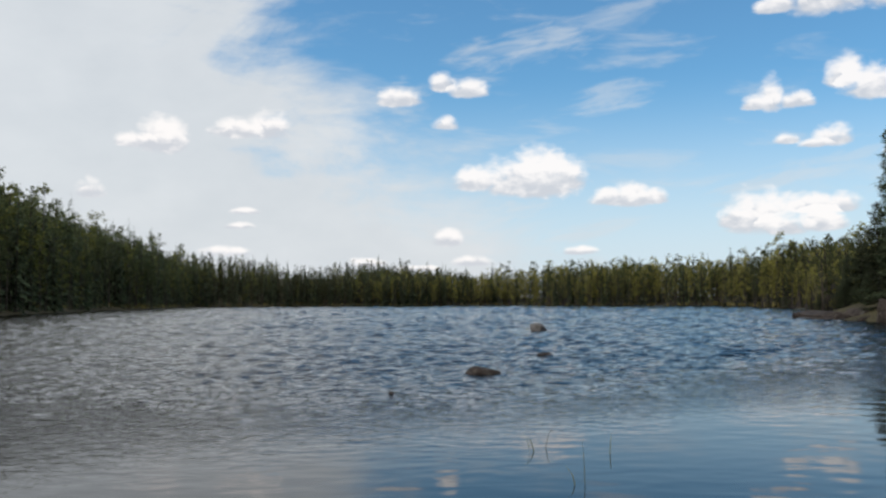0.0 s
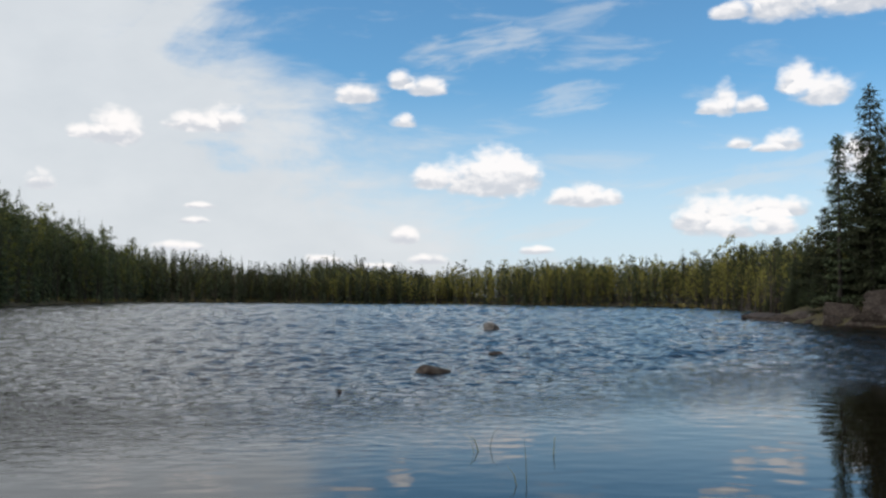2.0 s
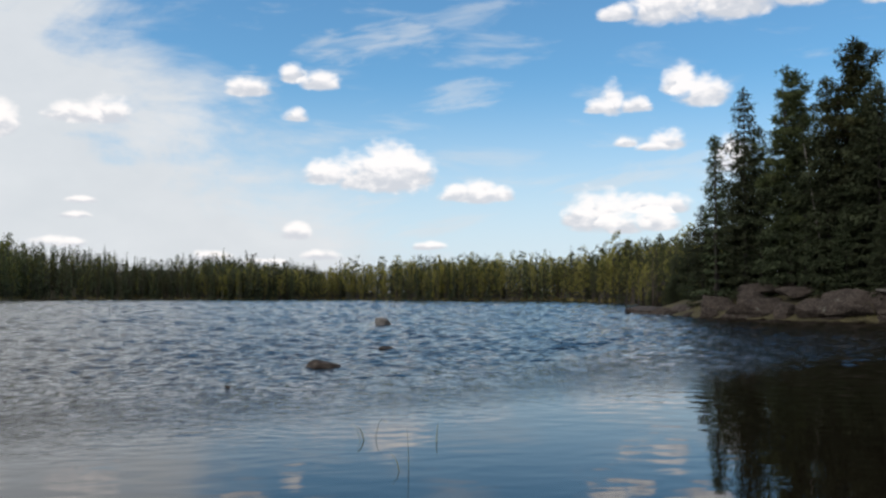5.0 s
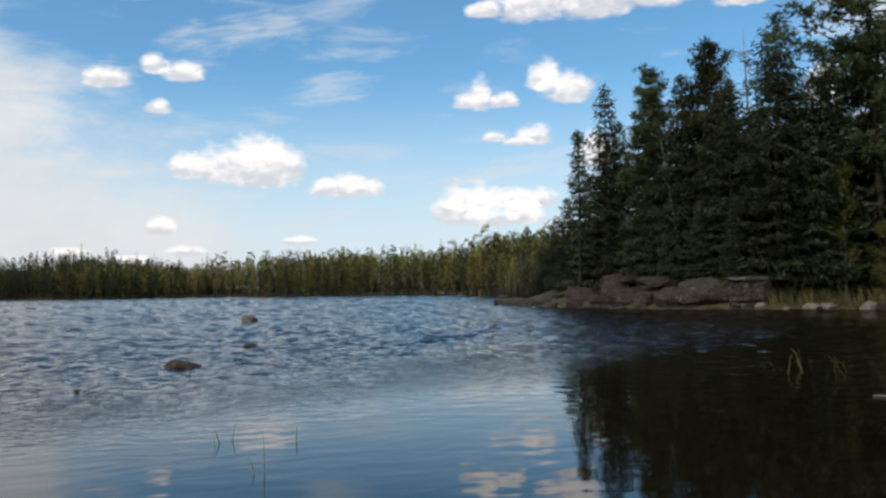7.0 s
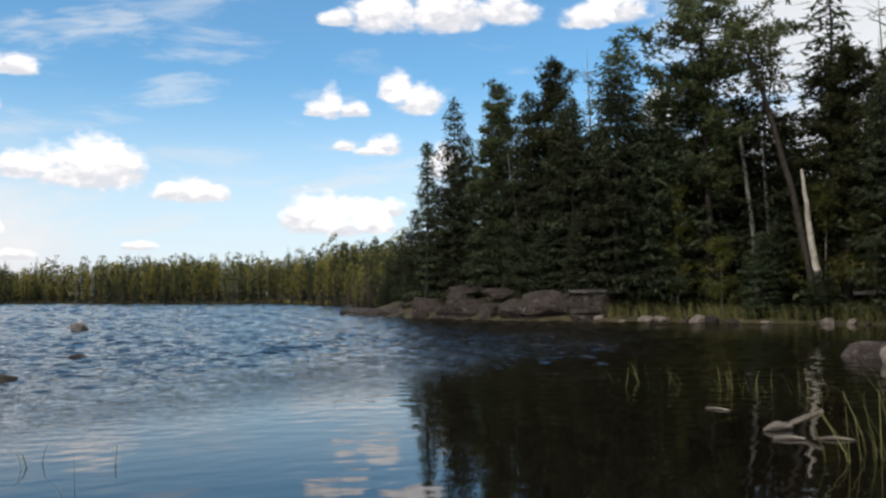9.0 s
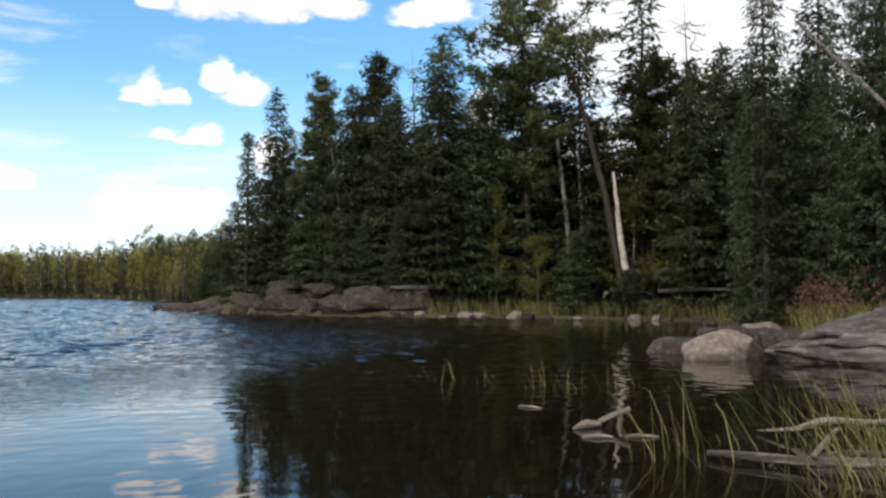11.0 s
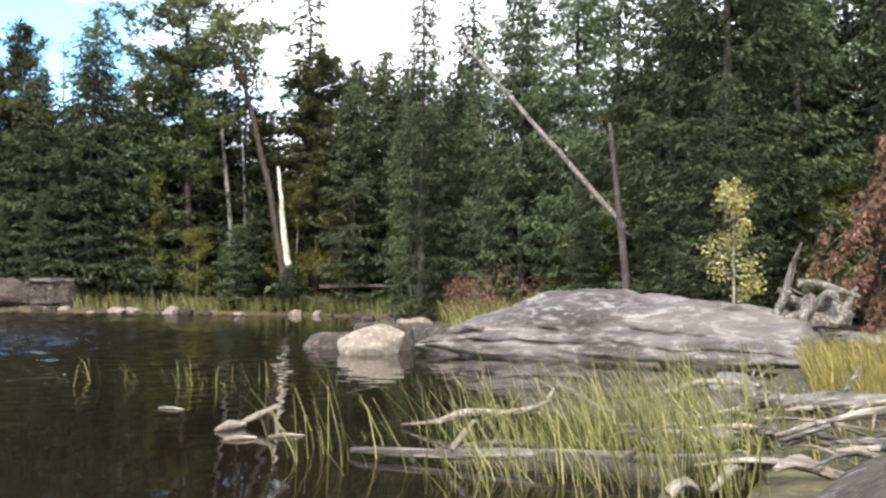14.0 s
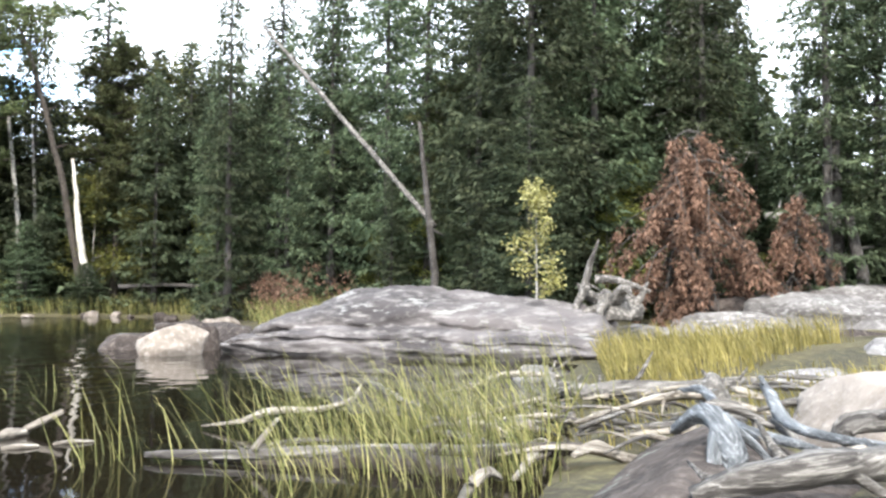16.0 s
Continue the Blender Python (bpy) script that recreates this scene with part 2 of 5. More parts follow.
M_SNAG = material("weathered_grey_wood", ((0.13, 0.12, 0.105), (0.27, 0.25, 0.22), (0.44, 0.42, 0.38)), 3.0, 0.85, 0.6, 18.0, stretch=(1, 1, 0.15))
M_PALEWOOD = material("bare_pale_wood", ((0.33, 0.29, 0.24), (0.56, 0.51, 0.43), (0.74, 0.70, 0.62)), 3.0, 0.8, 0.5, 22.0, stretch=(0.4, 0.4, 0.4))
M_DRIFT = material("grey_driftwood", ((0.042, 0.036, 0.032), (0.145, 0.130, 0.116), (0.345, 0.318, 0.285)), 4.0, 0.9, 1.0, 16.0, stretch=(1.4, 0.14, 1.8))
M_BLEACHED = material("bleached_driftwood", ((0.13, 0.11, 0.09), (0.31, 0.27, 0.22), (0.53, 0.475, 0.40)), 4.0, 0.85, 1.0, 16.0, stretch=(1.4, 0.16, 1.8))
M_SILVER = material("silver_weathered_root", ((0.070, 0.072, 0.074), (0.19, 0.196, 0.202), (0.42, 0.425, 0.43)), 4.0, 0.7, 1.0, 18.0, stretch=(1.6, 0.14, 1.8))
M_ROCK = material("shield_granite", ((0.09, 0.08, 0.075), (0.19, 0.175, 0.165), (0.32, 0.30, 0.285)), 0.9, 0.9, 0.8, 9.0, stretch=(0.6, 0.6, 1.8), spots=((0.30, 0.31, 0.28), 3.0, 0.62))
M_BANDED = material("banded_granite", ((0.044, 0.038, 0.037), (0.115, 0.100, 0.096), (0.225, 0.205, 0.192)), 1.1, 0.9, 0.9, 5.0, stretch=(0.45, 0.45, 1.7), spots=((0.20, 0.19, 0.178), 2.4, 0.60))
M_STUMP = material("grey_stump_wood", ((0.05, 0.045, 0.04), (0.14, 0.125, 0.11), (0.34, 0.31, 0.28)), 2.5, 0.9, 0.9, 12.0)
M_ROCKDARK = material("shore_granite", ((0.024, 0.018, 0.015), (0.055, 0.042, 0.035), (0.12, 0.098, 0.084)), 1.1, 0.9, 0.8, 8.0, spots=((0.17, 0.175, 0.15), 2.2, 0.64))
M_ROCKPALE = material("pale_granite", ((0.145, 0.118, 0.096), (0.235, 0.198, 0.166), (0.32, 0.28, 0.243)), 1.4, 0.9, 0.6, 9.0)
M_REED = material("green_yellow_reed", ((0.09, 0.10, 0.028), (0.185, 0.172, 0.060), (0.33, 0.28, 0.12)), 1.5, 0.6, 0.0, 9.0, 0.55, translucent=0.3)
M_SEDGE = material("yellow_sedge", ((0.12, 0.105, 0.03), (0.24, 0.20, 0.058), (0.38, 0.31, 0.12)), 0.8, 0.7, 0.0, 6.0, 0.35, translucent=0.3)


# ---- building ----
def mesh_of(name, verts, faces, mats, index=None, smooth=False):
    me = bpy.data.meshes.new(name)
    me.from_pydata([tuple(v) for v in verts], [], faces)
    for mat in mats if isinstance(mats, (list, tuple)) else [mats]:
        me.materials.append(mat)
    if index is not None:
        me.polygons.foreach_set("material_index", index)
    if smooth:
        me.polygons.foreach_set("use_smooth", [True] * len(me.polygons))
    me.update()
    return me


def part(name, me, parent, label=""):
    ob = new(name, me)
    ob.parent = parent
    if label:
        tagged(ob, label)
    return ob


class Soup:
    """Vertices and faces gathered for one mesh."""

    def __init__(self):
        self.v, self.f = [], []

    def add(self, verts, faces):
        base = len(self.v)
        self.v.extend(verts)
        self.f.extend([tuple(base + i for i in face) for face in faces])

    def tube(self, points, radii, sides=6, rng=None, wobble=0.0, flutes=None):
        pts = [Vector(p) for p in points]
        rings = []
        for i, p in enumerate(pts):
            along = (pts[min(i + 1, len(pts) - 1)] - pts[max(i - 1, 0)]).normalized()
            side = along.cross(Vector((0.13, 0.31, 0.94))).normalized()
            up = side.cross(along)
            ring = []
            for k in range(sides):
                a = 2 * math.pi * k / sides
                r = radii[i] * (1 + (rng.uniform(-wobble, wobble) if rng else 0)) * (flutes[k] if flutes else 1)
                ring.append(p + side * (math.cos(a) * r) + up * (math.sin(a) * r))
            rings.append(ring)
        verts = [v for ring in rings for v in ring]
        faces = []
        for i in range(len(rings) - 1):
            for k in range(sides):
                a, b = i * sides + k, i * sides + (k + 1) % sides
                faces.append((a, b, b + sides, a + sides))
        faces.append(tuple(range(sides))[::-1])
        faces.append(tuple(range(len(verts) - sides, len(verts))))
        self.add(verts, faces)

    def blade(self, root, tip, width, side, sag=0.0):
        """A narrow leaf or spray from root to tip."""
        mid = root.lerp(tip, 0.55) + Vector((0, 0, sag))
        self.add([root, mid - side * width, tip, mid + side * width], [(0, 1, 2, 3)])


def needle(soup, root, tip, width, side):
    """A thin spray of needles, widest near its root."""
    low = root.lerp(tip, 0.25)
    soup.add([low - side * width, low + side * width, tip], [(0, 1, 2)])


def trunk_soup(height, radius, rng, lean=0.0, sides=7, broken=False):
    s = Soup()
    pts, rad = [], []
    a = rng.uniform(0, 6.28)
    for i in range(7):
        t = i / 6
        pts.append((math.cos(a) * lean * t * t * height + rng.uniform(-0.02, 0.02) * (i > 0), math.sin(a) * lean * t * t * height, height * t))
        rad.append(radius * ((1 - 0.96 * t) if not broken else (1 - 0.45 * t)))
    rad[0] *= 1.35
    s.tube(pts, rad, sides)
    return s


def spruce_meshes(height, spread, seed, thin=0.0, card=1.0, bottom=0.04, column=0.6):
    """Trunk and crown of a spruce: whorls of drooping boughs, each a pad of hanging sprays with gaps between; column: how early it gets its full width."""
    rng = random.Random(seed)
    trunk, crown = trunk_soup(height, 0.010 * height + 0.02, rng), Soup()
    up = Vector((0, 0, 1))
    z = height * bottom
    gap = 0.105 * card ** 0.6
    while z < height * 0.985:
        t = z / height
        full = (1 - column) * (1 - t) ** 0.8 + column * min(1.0, (1 - t) * 2.4) ** 0.75
        reach = spread * full * rng.uniform(0.62, 1.12) * (0.75 + 0.25 * min(1, t / 0.12)) + 0.10
        turn, count = rng.uniform(0, 6.283), rng.randint(7, 9)
        for k in range(count):
            if rng.random() < thin + 0.03:
                continue
            a = turn + 6.283 * k / count + rng.uniform(-0.35, 0.35)
            length = reach * rng.uniform(0.5, 1.22)
            out = Vector((math.cos(a), math.sin(a), 0))
            side = Vector((-out.y, out.x, 0))
            rise = 0.30 - 0.80 * (1 - t) ** 0.6 + rng.uniform(-0.15, 0.15)
            root = Vector((0, 0, z + rng.uniform(-0.09, 0.09) * (1 - t)))
            trunk.tube([root, root + out * (length * 0.5) + up * (length * (rise * 0.5 + 0.08))], [0.016, 0.008], 3)
            steps = max(2, int(length / gap))
            p = root
            for i in range(steps):
                u = 0.10 + 0.90 * (i + 0.8) / steps
                p = root + out * (length * u) + up * (length * (rise * u + 0.42 * u * u))
                w = (0.14 + 0.36 * length * math.sin(0.5 + 2.4 * u)) * rng.uniform(0.75, 1.15)
                for sgn in (-1, 1):
                    way = out * rng.uniform(0.2, 0.8) + side * (sgn * rng.uniform(0.5, 0.95)) - up * rng.uniform(0.0, 0.22)
                    bits = max(1, int(w / gap))
                    for j in range(bits):
                        q = p + way * (w * (j + 0.2) / bits) - up * (0.3 * w * (j / bits) ** 2)
                        d = way * rng.uniform(0.3, 0.8) + Vector((rng.gauss(0, 0.3), rng.gauss(0, 0.3), rng.gauss(-0.20, 0.24)))
                        facing = up + Vector((rng.gauss(0, 0.6), rng.gauss(0, 0.6), 0))
                        needle(crown, q, q + d * (rng.uniform(0.24, 0.44) * card), 0.046 * card, d.cross(facing).normalized())
            tip = root + out * (length * 1.10) + up * (length * (rise * 1.1 + 0.44))
            needle(crown, p, tip, 0.04 * card, side)
        z += rng.uniform(0.38, 0.62) * (0.32 + 0.75 * (1 - t) ** 0.7) * max(card, 0.8) ** 0.5
    for k in range(9):
        a = k * 1.05
        crown.blade(up * (height * (0.92 + 0.008 * k)), Vector((math.cos(a) * 0.17, math.sin(a) * 0.17, height * (0.962 + 0.006 * k))), 0.06, Vector((-math.sin(a), math.cos(a), 0)))
    return mesh_of("spruce_trunk", trunk.v, trunk.f, M_GREYBARK, smooth=True), mesh_of("spruce_crown", crown.v, crown.f, M_SPRUCE)


def tuft(crown, c, rng, length, count, lift=0.35):
    for j in range(count):
        d = Vector((rng.gauss(0, 1), rng.gauss(0, 1), rng.gauss(lift, 0.8))).normalized()
        s = d.cross(Vector((rng.gauss(0, 1), rng.gauss(0, 1), rng.gauss(0, 1)))).normalized()
        needle(crown, c, c + d * length * rng.uniform(0.7, 1.25), length * 0.12, s)


def pine_meshes(height, spread, seed, clear=0.35, card=1.0):
    """Trunk and open crown of a jack pine: rising limbs with tufted ends, ragged outline."""
    rng = random.Random(seed)
    trunk, crown = trunk_soup(height, 0.011 * height + 0.02, rng, 0.03), Soup()
    z = height * clear
    while z < height * 0.99:
        t = (z / height - clear) / (1 - clear)
        reach = spread * (0.55 + 0.70 * math.sin(min(1.0, t * 1.08) * 2.9)) * rng.uniform(0.45, 1.25)
        for k in range(rng.randint(3, 5)):
            a = rng.uniform(0, 6.283)
            out = Vector((math.cos(a), math.sin(a), 0))
            length = reach * rng.uniform(0.5, 1.2)
            rise = rng.uniform(-0.15, 0.45)
            start = Vector((0, 0, z))
            end = start + out * length + Vector((0, 0, length * rise))
            trunk.tube([start, start.lerp(end, 0.5) - Vector((0, 0, 0.05)), end], [0.035, 0.025, 0.01], 4)
            for i in range(int(4 + length * 8)):
                c = start.lerp(end, rng.uniform(0.2, 1.06)) + Vector((rng.gauss(0, 0.13), rng.gauss(0, 0.13), rng.gauss(0.05, 0.09)))
                tuft(crown, c, rng, 0.27 * card, 13)
        z += rng.uniform(0.20, 0.40) * card
    return mesh_of("pine_trunk", trunk.v, trunk.f, M_BARK, smooth=True), mesh_of("pine_crown", crown.v, crown.f, M_PINE)


def broadleaf_meshes(height, spread, seed, leaf=0.12, count=2600, mat=None):
    rng = random.Random(seed)
    trunk, crown = trunk_soup(height * 0.95, 0.008 * height + 0.01, rng, 0.03), Soup()
    limbs = int(12 + height * 1.6)
    for k in range(limbs):
        z = height * rng.uniform(0.15, 0.95)
        a = rng.uniform(0, 6.283)
        t = z / height
        length = spread * math.sin(min(1, max(0.12, 1.12 - t)) * 1.9) * rng.uniform(0.5, 1.1)
        start = Vector((0, 0, z))
        end = Vector((math.cos(a) * length, math.sin(a) * length, z + length * 0.6))
        trunk.tube([start, start.lerp(end, 0.5) + Vector((0, 0, 0.02)), end], [0.012 * height / 8 + 0.006, 0.010, 0.005], 4)
        for i in range(count // limbs):
            c = start.lerp(end, rng.uniform(0.3, 1.1)) + Vector((rng.gauss(0, spread * 0.15), rng.gauss(0, spread * 0.15), rng.gauss(0, spread * 0.15)))
            d = Vector((rng.gauss(0, 1), rng.gauss(0, 1), rng.gauss(-0.3, 0.7))).normalized()
            s = d.cross(Vector((rng.gauss(0, 1), rng.gauss(0, 1), rng.gauss(0, 1)))).normalized()
            crown.blade(c, c + d * leaf, leaf * 0.36, s)
    return mesh_of("broadleaf_trunk", trunk.v, trunk.f, M_SNAG, smooth=True), mesh_of("broadleaf_crown", crown.v, crown.f, mat or M_LEAF)


def snag_mesh(height, seed, limbs=30, reach=1.0):
    """A dead standing tree with bare limbs."""
    rng = random.Random(seed)
    s = trunk_soup(height, 0.009 * height + 0.02, rng, 0.02)
    for k in range(limbs):
        z = height * rng.uniform(0.25, 0.97)
        a = rng.uniform(0, 6.283)
        length = reach * (1.15 - z / height) * rng.uniform(0.5, 1.2) + 0.2
        end = Vector((math.cos(a) * length, math.sin(a) * length, z + length * rng.uniform(-0.4, 0.6)))
        mid = Vector((0, 0, z)).lerp(end, 0.5) + Vector((0, 0, rng.uniform(-0.1, 0.1)))
        s.tube([(0, 0, z), mid, end], [0.028, 0.018, 0.006], 4)
        for j in range(3):
            q = mid.lerp(end, rng.random())
            s.tube([q, q + Vector((rng.gauss(0, 0.25), rng.gauss(0, 0.25), rng.gauss(0.1, 0.2)))], [0.010, 0.004], 3)
    return mesh_of("dead_tree", s.v, s.f, M_SNAG, smooth=True)


# ---- lake and land ----
LAKE = [
    (-45, -6), (-56, 60), (-52, 106), (-56, 135), (-64, 172), (-63, 200), (-70, 262), (-42, 287), (-13, 272), (15, 283), (37, 245), (64, 218),
    (60, 175), (54, 140), (44, 110), (36, 92), (31, 83), (29.2, 80), (28.6, 70), (28.2, 62), (28.7, 55), (31, 49), (35, 44.5), (38, 40), (41, 35),
    (42, 30), (34, 21.5), (26.5, 17.0), (22.5, 13.5), (21, 9), (20.0, 4.6), (16.5, 4.2), (13.5, 3.6), (10.5, 2.6), (8, 2.3), (6, 2.1), (3, 1.9), (0, 1.6), (-3, 1.2), (-20, -3),
]


def shore_distance(points):
    """Signed distance to the shoreline, positive on land."""
    px, py = points[:, 0], points[:, 1]
    best, inside = np.full(len(points), 1e9), np.zeros(len(points), bool)
    for (ax, ay), (bx, by) in zip(LAKE, LAKE[1:] + LAKE[:1]):
        dx, dy = bx - ax, by - ay
        t = np.clip(((px - ax) * dx + (py - ay) * dy) / (dx * dx + dy * dy), 0, 1)
        best = np.minimum(best, np.hypot(px - ax - t * dx, py - ay - t * dy))
        inside ^= ((ay > py) != (by > py)) & (px < (bx - ax) * (py - ay) / (by - ay + 1e-12) + ax)
    return np.where(inside, -best, best)


def land_height(points):
    points = np.asarray(points, float)
    d = shore_distance(points)
    x, y = points[:, 0], points[:, 1]
    bumps = 0.10 * np.sin(x * 0.9 + 1.3 * np.sin(y * 0.6)) * np.sin(y * 0.8 + x * 0.25) + 0.05 * np.sin(x * 2.3 + y * 1.1) * np.sin(y * 2.1 - x)
    far = np.hypot(x, y)
    land = 0.06 + 0.09 * np.clip(d, 0, 5) + 0.035 * np.clip(d - 5, 0, 60) + bumps * np.clip(d, 0, 2) / 2
    hill = np.clip((-x - 25) / 40, 0, 1) * np.clip((y - 60) / 60, 0, 1) * np.clip(1 - (y - 130) / 145, 0, 1)
    land += hill * 0.43 * np.clip(d, 0, 33) + np.clip((y - 180) / 60, 0, 1) * np.clip((-x + 10) / 50, 0, 1) * 0.13 * np.clip(d, 0, 60)
    point = np.clip((x - 24) / 8, 0, 1) * np.clip((y - 43) / 8, 0, 1) * np.clip((80 - y) / 12, 0, 1)
    land += point * 1.3 * np.clip(d / 3.5, 0, 1)
    near = np.clip(1 - far / 14, 0, 1)
    land = np.where(d > 0, land * (1 - 0.5 * near), land)
    bed = 0.06 + 0.28 * np.clip(d, -9, 0)
    return np.where(d > 0, land, bed)


def ground_at(x, y):
    return float(land_height(np.array([[x, y]]))[0])


def polar_sheet(name, radii, angles, height, mat):
    """One sheet of rings round the origin."""
    r, a = np.meshgrid(radii, angles, indexing="ij")
    x, y = (r * np.sin(a)).ravel(), (r * np.cos(a)).ravel()
    verts = np.column_stack([x, y, height(x, y, r.ravel())])
    k, rows = len(angles), len(radii)
    i, j = np.meshgrid(np.arange(rows - 1), np.arange(k), indexing="ij")
    one, two = (i * k + j).ravel(), (i * k + (j + 1) % k).ravel()
    faces = np.column_stack([one, one + k, two + k, two])
    me = bpy.data.meshes.new(name)
    me.vertices.add(len(verts))
    me.vertices.foreach_set("co", verts.ravel())
    me.loops.add(faces.size)
    me.loops.foreach_set("vertex_index", faces.ravel())
    me.polygons.add(len(faces))
    me.polygons.foreach_set("loop_start", np.arange(len(faces)) * 4)
    me.polygons.foreach_set("use_smooth", np.ones(len(faces), bool))
    me.materials.append(mat)
    me.update(calc_edges=True)
    me.validate()
    return new(name, me)


def waves(x, y, r):
    """Wind waves of many lengths; the lee of the point and of the near bank is calm."""
    gen = np.random.RandomState(4)
    z = np.zeros(len(x))
    octave = np.log2(np.maximum(r, 1.0) / 15.0)
    for band in range(5):
        # longer waves take over with distance
        share = np.clip(1.15 - np.abs(np.clip(octave, 0, 4) - band), 0, 1)
        on = share > 0
        for k in range(26):
            length = 0.28 * 2.6 ** gen.rand() * 2.0 ** (band * 0.7)
            way, phase, p, q = math.radians(70 + gen.normal(0, 80)), gen.rand() * 6.28, gen.rand() * 6.28, gen.rand() * 6.28
            px, py = x[on], y[on]
            gust = 0.8 + 0.6 * np.sin(px * 1.1 / length + p) * np.sin(py * 0.8 / length + q)
            z[on] += share[on] * gust * WAVE * length * np.sin((px * math.cos(way) + py * math.sin(way)) * 6.283 / length + phase)
    lee = y - np.where(x > 0, 0.62, 1.3) * x - 11.5 + 2.5 * np.sin(x * 0.31 + 1) + 1.5 * np.sin(y * 0.23 + x * 0.12)
    mask = np.clip((lee + 2) / 13, 0, 1)
    mask = mask * mask * (3 - 2 * mask)
    u, v = 0.5 * (x - 18) + 0.866 * (y - 28), 0.866 * (x - 18) - 0.5 * (y - 28)
    band = np.exp(-((u / 15) ** 2) - ((v + 0.8 * np.sin(u * 0.5)) / 6.0) ** 2) * 1.2
    mask = np.maximum(mask, band)
    near = np.clip((r - 9.5) / 11, 0, 1)
    return z * (0.015 + 0.985 * mask) * (0.17 + 0.83 * near * near * (3 - 2 * near))


WAVE = 0.0088


def build_land():
    radii = np.concatenate([[0.01], np.geomspace(1.2, 3500, 170)])
    ground = polar_sheet("ground", radii, np.radians(np.arange(0, 360, 1.5)), lambda x, y, r: land_height(np.column_stack([x, y])), M_GROUND)
    tagged(ground, "brown forest floor and lake bed rising into wooded hills", "ground", kind="structure")
    angles = np.radians(np.concatenate([np.arange(-28, 54, 0.28), np.arange(54, 100, 1.0), np.arange(100, 332, 6.0)]))
    water = polar_sheet("water", np.geomspace(2.0, 320, 900), angles, waves, M_WATER)
    tagged(water, "dark blue lake water ruffled by wind, calm near the bank", "water", kind="structure")


build_land()


# ---- far woods ----
def far_woods(name, spots, label, seed, leafy=0.14, spiky=0.3, fine=1.0, leaves=None):
    """Many small trees in one mesh a kind: round-topped pines on bare stems, pointed spruces, broadleaf crowns."""
    rng = random.Random(seed)
    needles, dark, leaf, wood, birch = Soup(), Soup(), Soup(), Soup(), Soup()
    heights = land_height(np.array([(x, y) for x, y, h in spots]))
    for (x, y, h), z in zip(spots, heights):
        base = Vector((x, y, float(z) - 0.1))
        kind = rng.random()
        pale = kind > 1 - leafy
        (birch if pale else wood).tube([base, base + Vector((rng.gauss(0, 0.2), rng.gauss(0, 0.2), h * 0.92))], [0.11 if pale else 0.14, 0.04], 3)
        if kind < spiky:
            r0 = h * rng.uniform(0.12, 0.17)
            for i in range(int(110 * fine)):
                t = (i / (110 * fine)) ** 0.9
                a = rng.uniform(0, 6.283)
                reach = r0 * ((1 - t) ** 0.7 + 0.06) * rng.uniform(0.45, 1.2)
                p = base + Vector((0, 0, h * t))
                out = Vector((math.cos(a), math.sin(a), 0))
                tip = p + out * reach + Vector((0, 0, reach * rng.uniform(-0.8, 0.0)))
                needle(dark, p, tip, max(0.14, reach * 0.26) / fine, Vector((-out.y, out.x, rng.uniform(-0.9, 0.9))))
            continue
        # crowns of loose clumps
        soup, low = (leaf, rng.uniform(0.08, 0.35)) if pale else (needles, rng.uniform(0.10, 0.5))
        r0 = h * rng.uniform(0.09, 0.145)
        for c in range(15):
            t = (c + rng.random()) / 15
            a, reach = rng.uniform(0, 6.283), r0 * (0.30 + 0.75 * math.sin(0.35 + 2.45 * t)) * rng.uniform(0.2, 1.0)
            mid = base + Vector((math.cos(a) * reach, math.sin(a) * reach, h * (low + (0.97 - low) * t)))
            size = r0 * rng.uniform(0.35, 0.6)
            for j in range(int(10 * fine * fine)):
                d = Vector((rng.gauss(0, 1), rng.gauss(0, 1), rng.gauss(0.1, 0.7))).normalized()
                e = Vector((rng.gauss(0, 1), rng.gauss(0, 1), rng.gauss(0, 0.6))).normalized()
                q = mid + d * size * rng.uniform(0.3, 1.0)
                soup.blade(q - e * size * 0.42 / fine, q + e * size * 0.42 / fine, size * 0.22 / fine, e.cross(d).normalized())
    root = tagged(new(name), label, "woods", kind="stuff")
    for title, soup, mat in (("pine_crowns", needles, M_PINE), ("spruce_crowns", dark, M_SPRUCE), ("leafy_crowns", leaf, leaves or M_LEAF), ("birch_trunks", birch, M_GREYBARK), ("trunks", wood, M_BARK)):
        part(title, mesh_of(name, soup.v, soup.f, mat), root)
    return root


def shore_belt(corners, count, near, depth, heights, seed):
    """Scatter over a belt behind a stretch of shore, densest at its edge."""
    rng = random.Random(seed)
    lengths = [math.dist(a, b) for a, b in zip(corners, corners[1:])]
    spots = []
    for _ in range(count):
        i = rng.choices(range(len(lengths)), lengths)[0]
        (ax, ay), (bx, by) = corners[i], corners[i + 1]
        u, d = rng.uniform(-0.3, 1.3), near + depth * rng.random() ** 1.5
        nx, ny = by - ay, ax - bx
        k = d / math.hypot(nx, ny)
        edge = 0.75 if d < near + 2.0 else 1.0
        tall = rng.uniform(*heights) * (1.14 if rng.random() < 0.12 else 0.95)
        spots.append((ax + (bx - ax) * u - nx * k, ay + (by - ay) * u - ny * k, tall * edge))
    keep = shore_distance(np.array([(x, y) for x, y, h in spots])) > 0.6
    return [s for s, k in zip(spots, keep) if k]


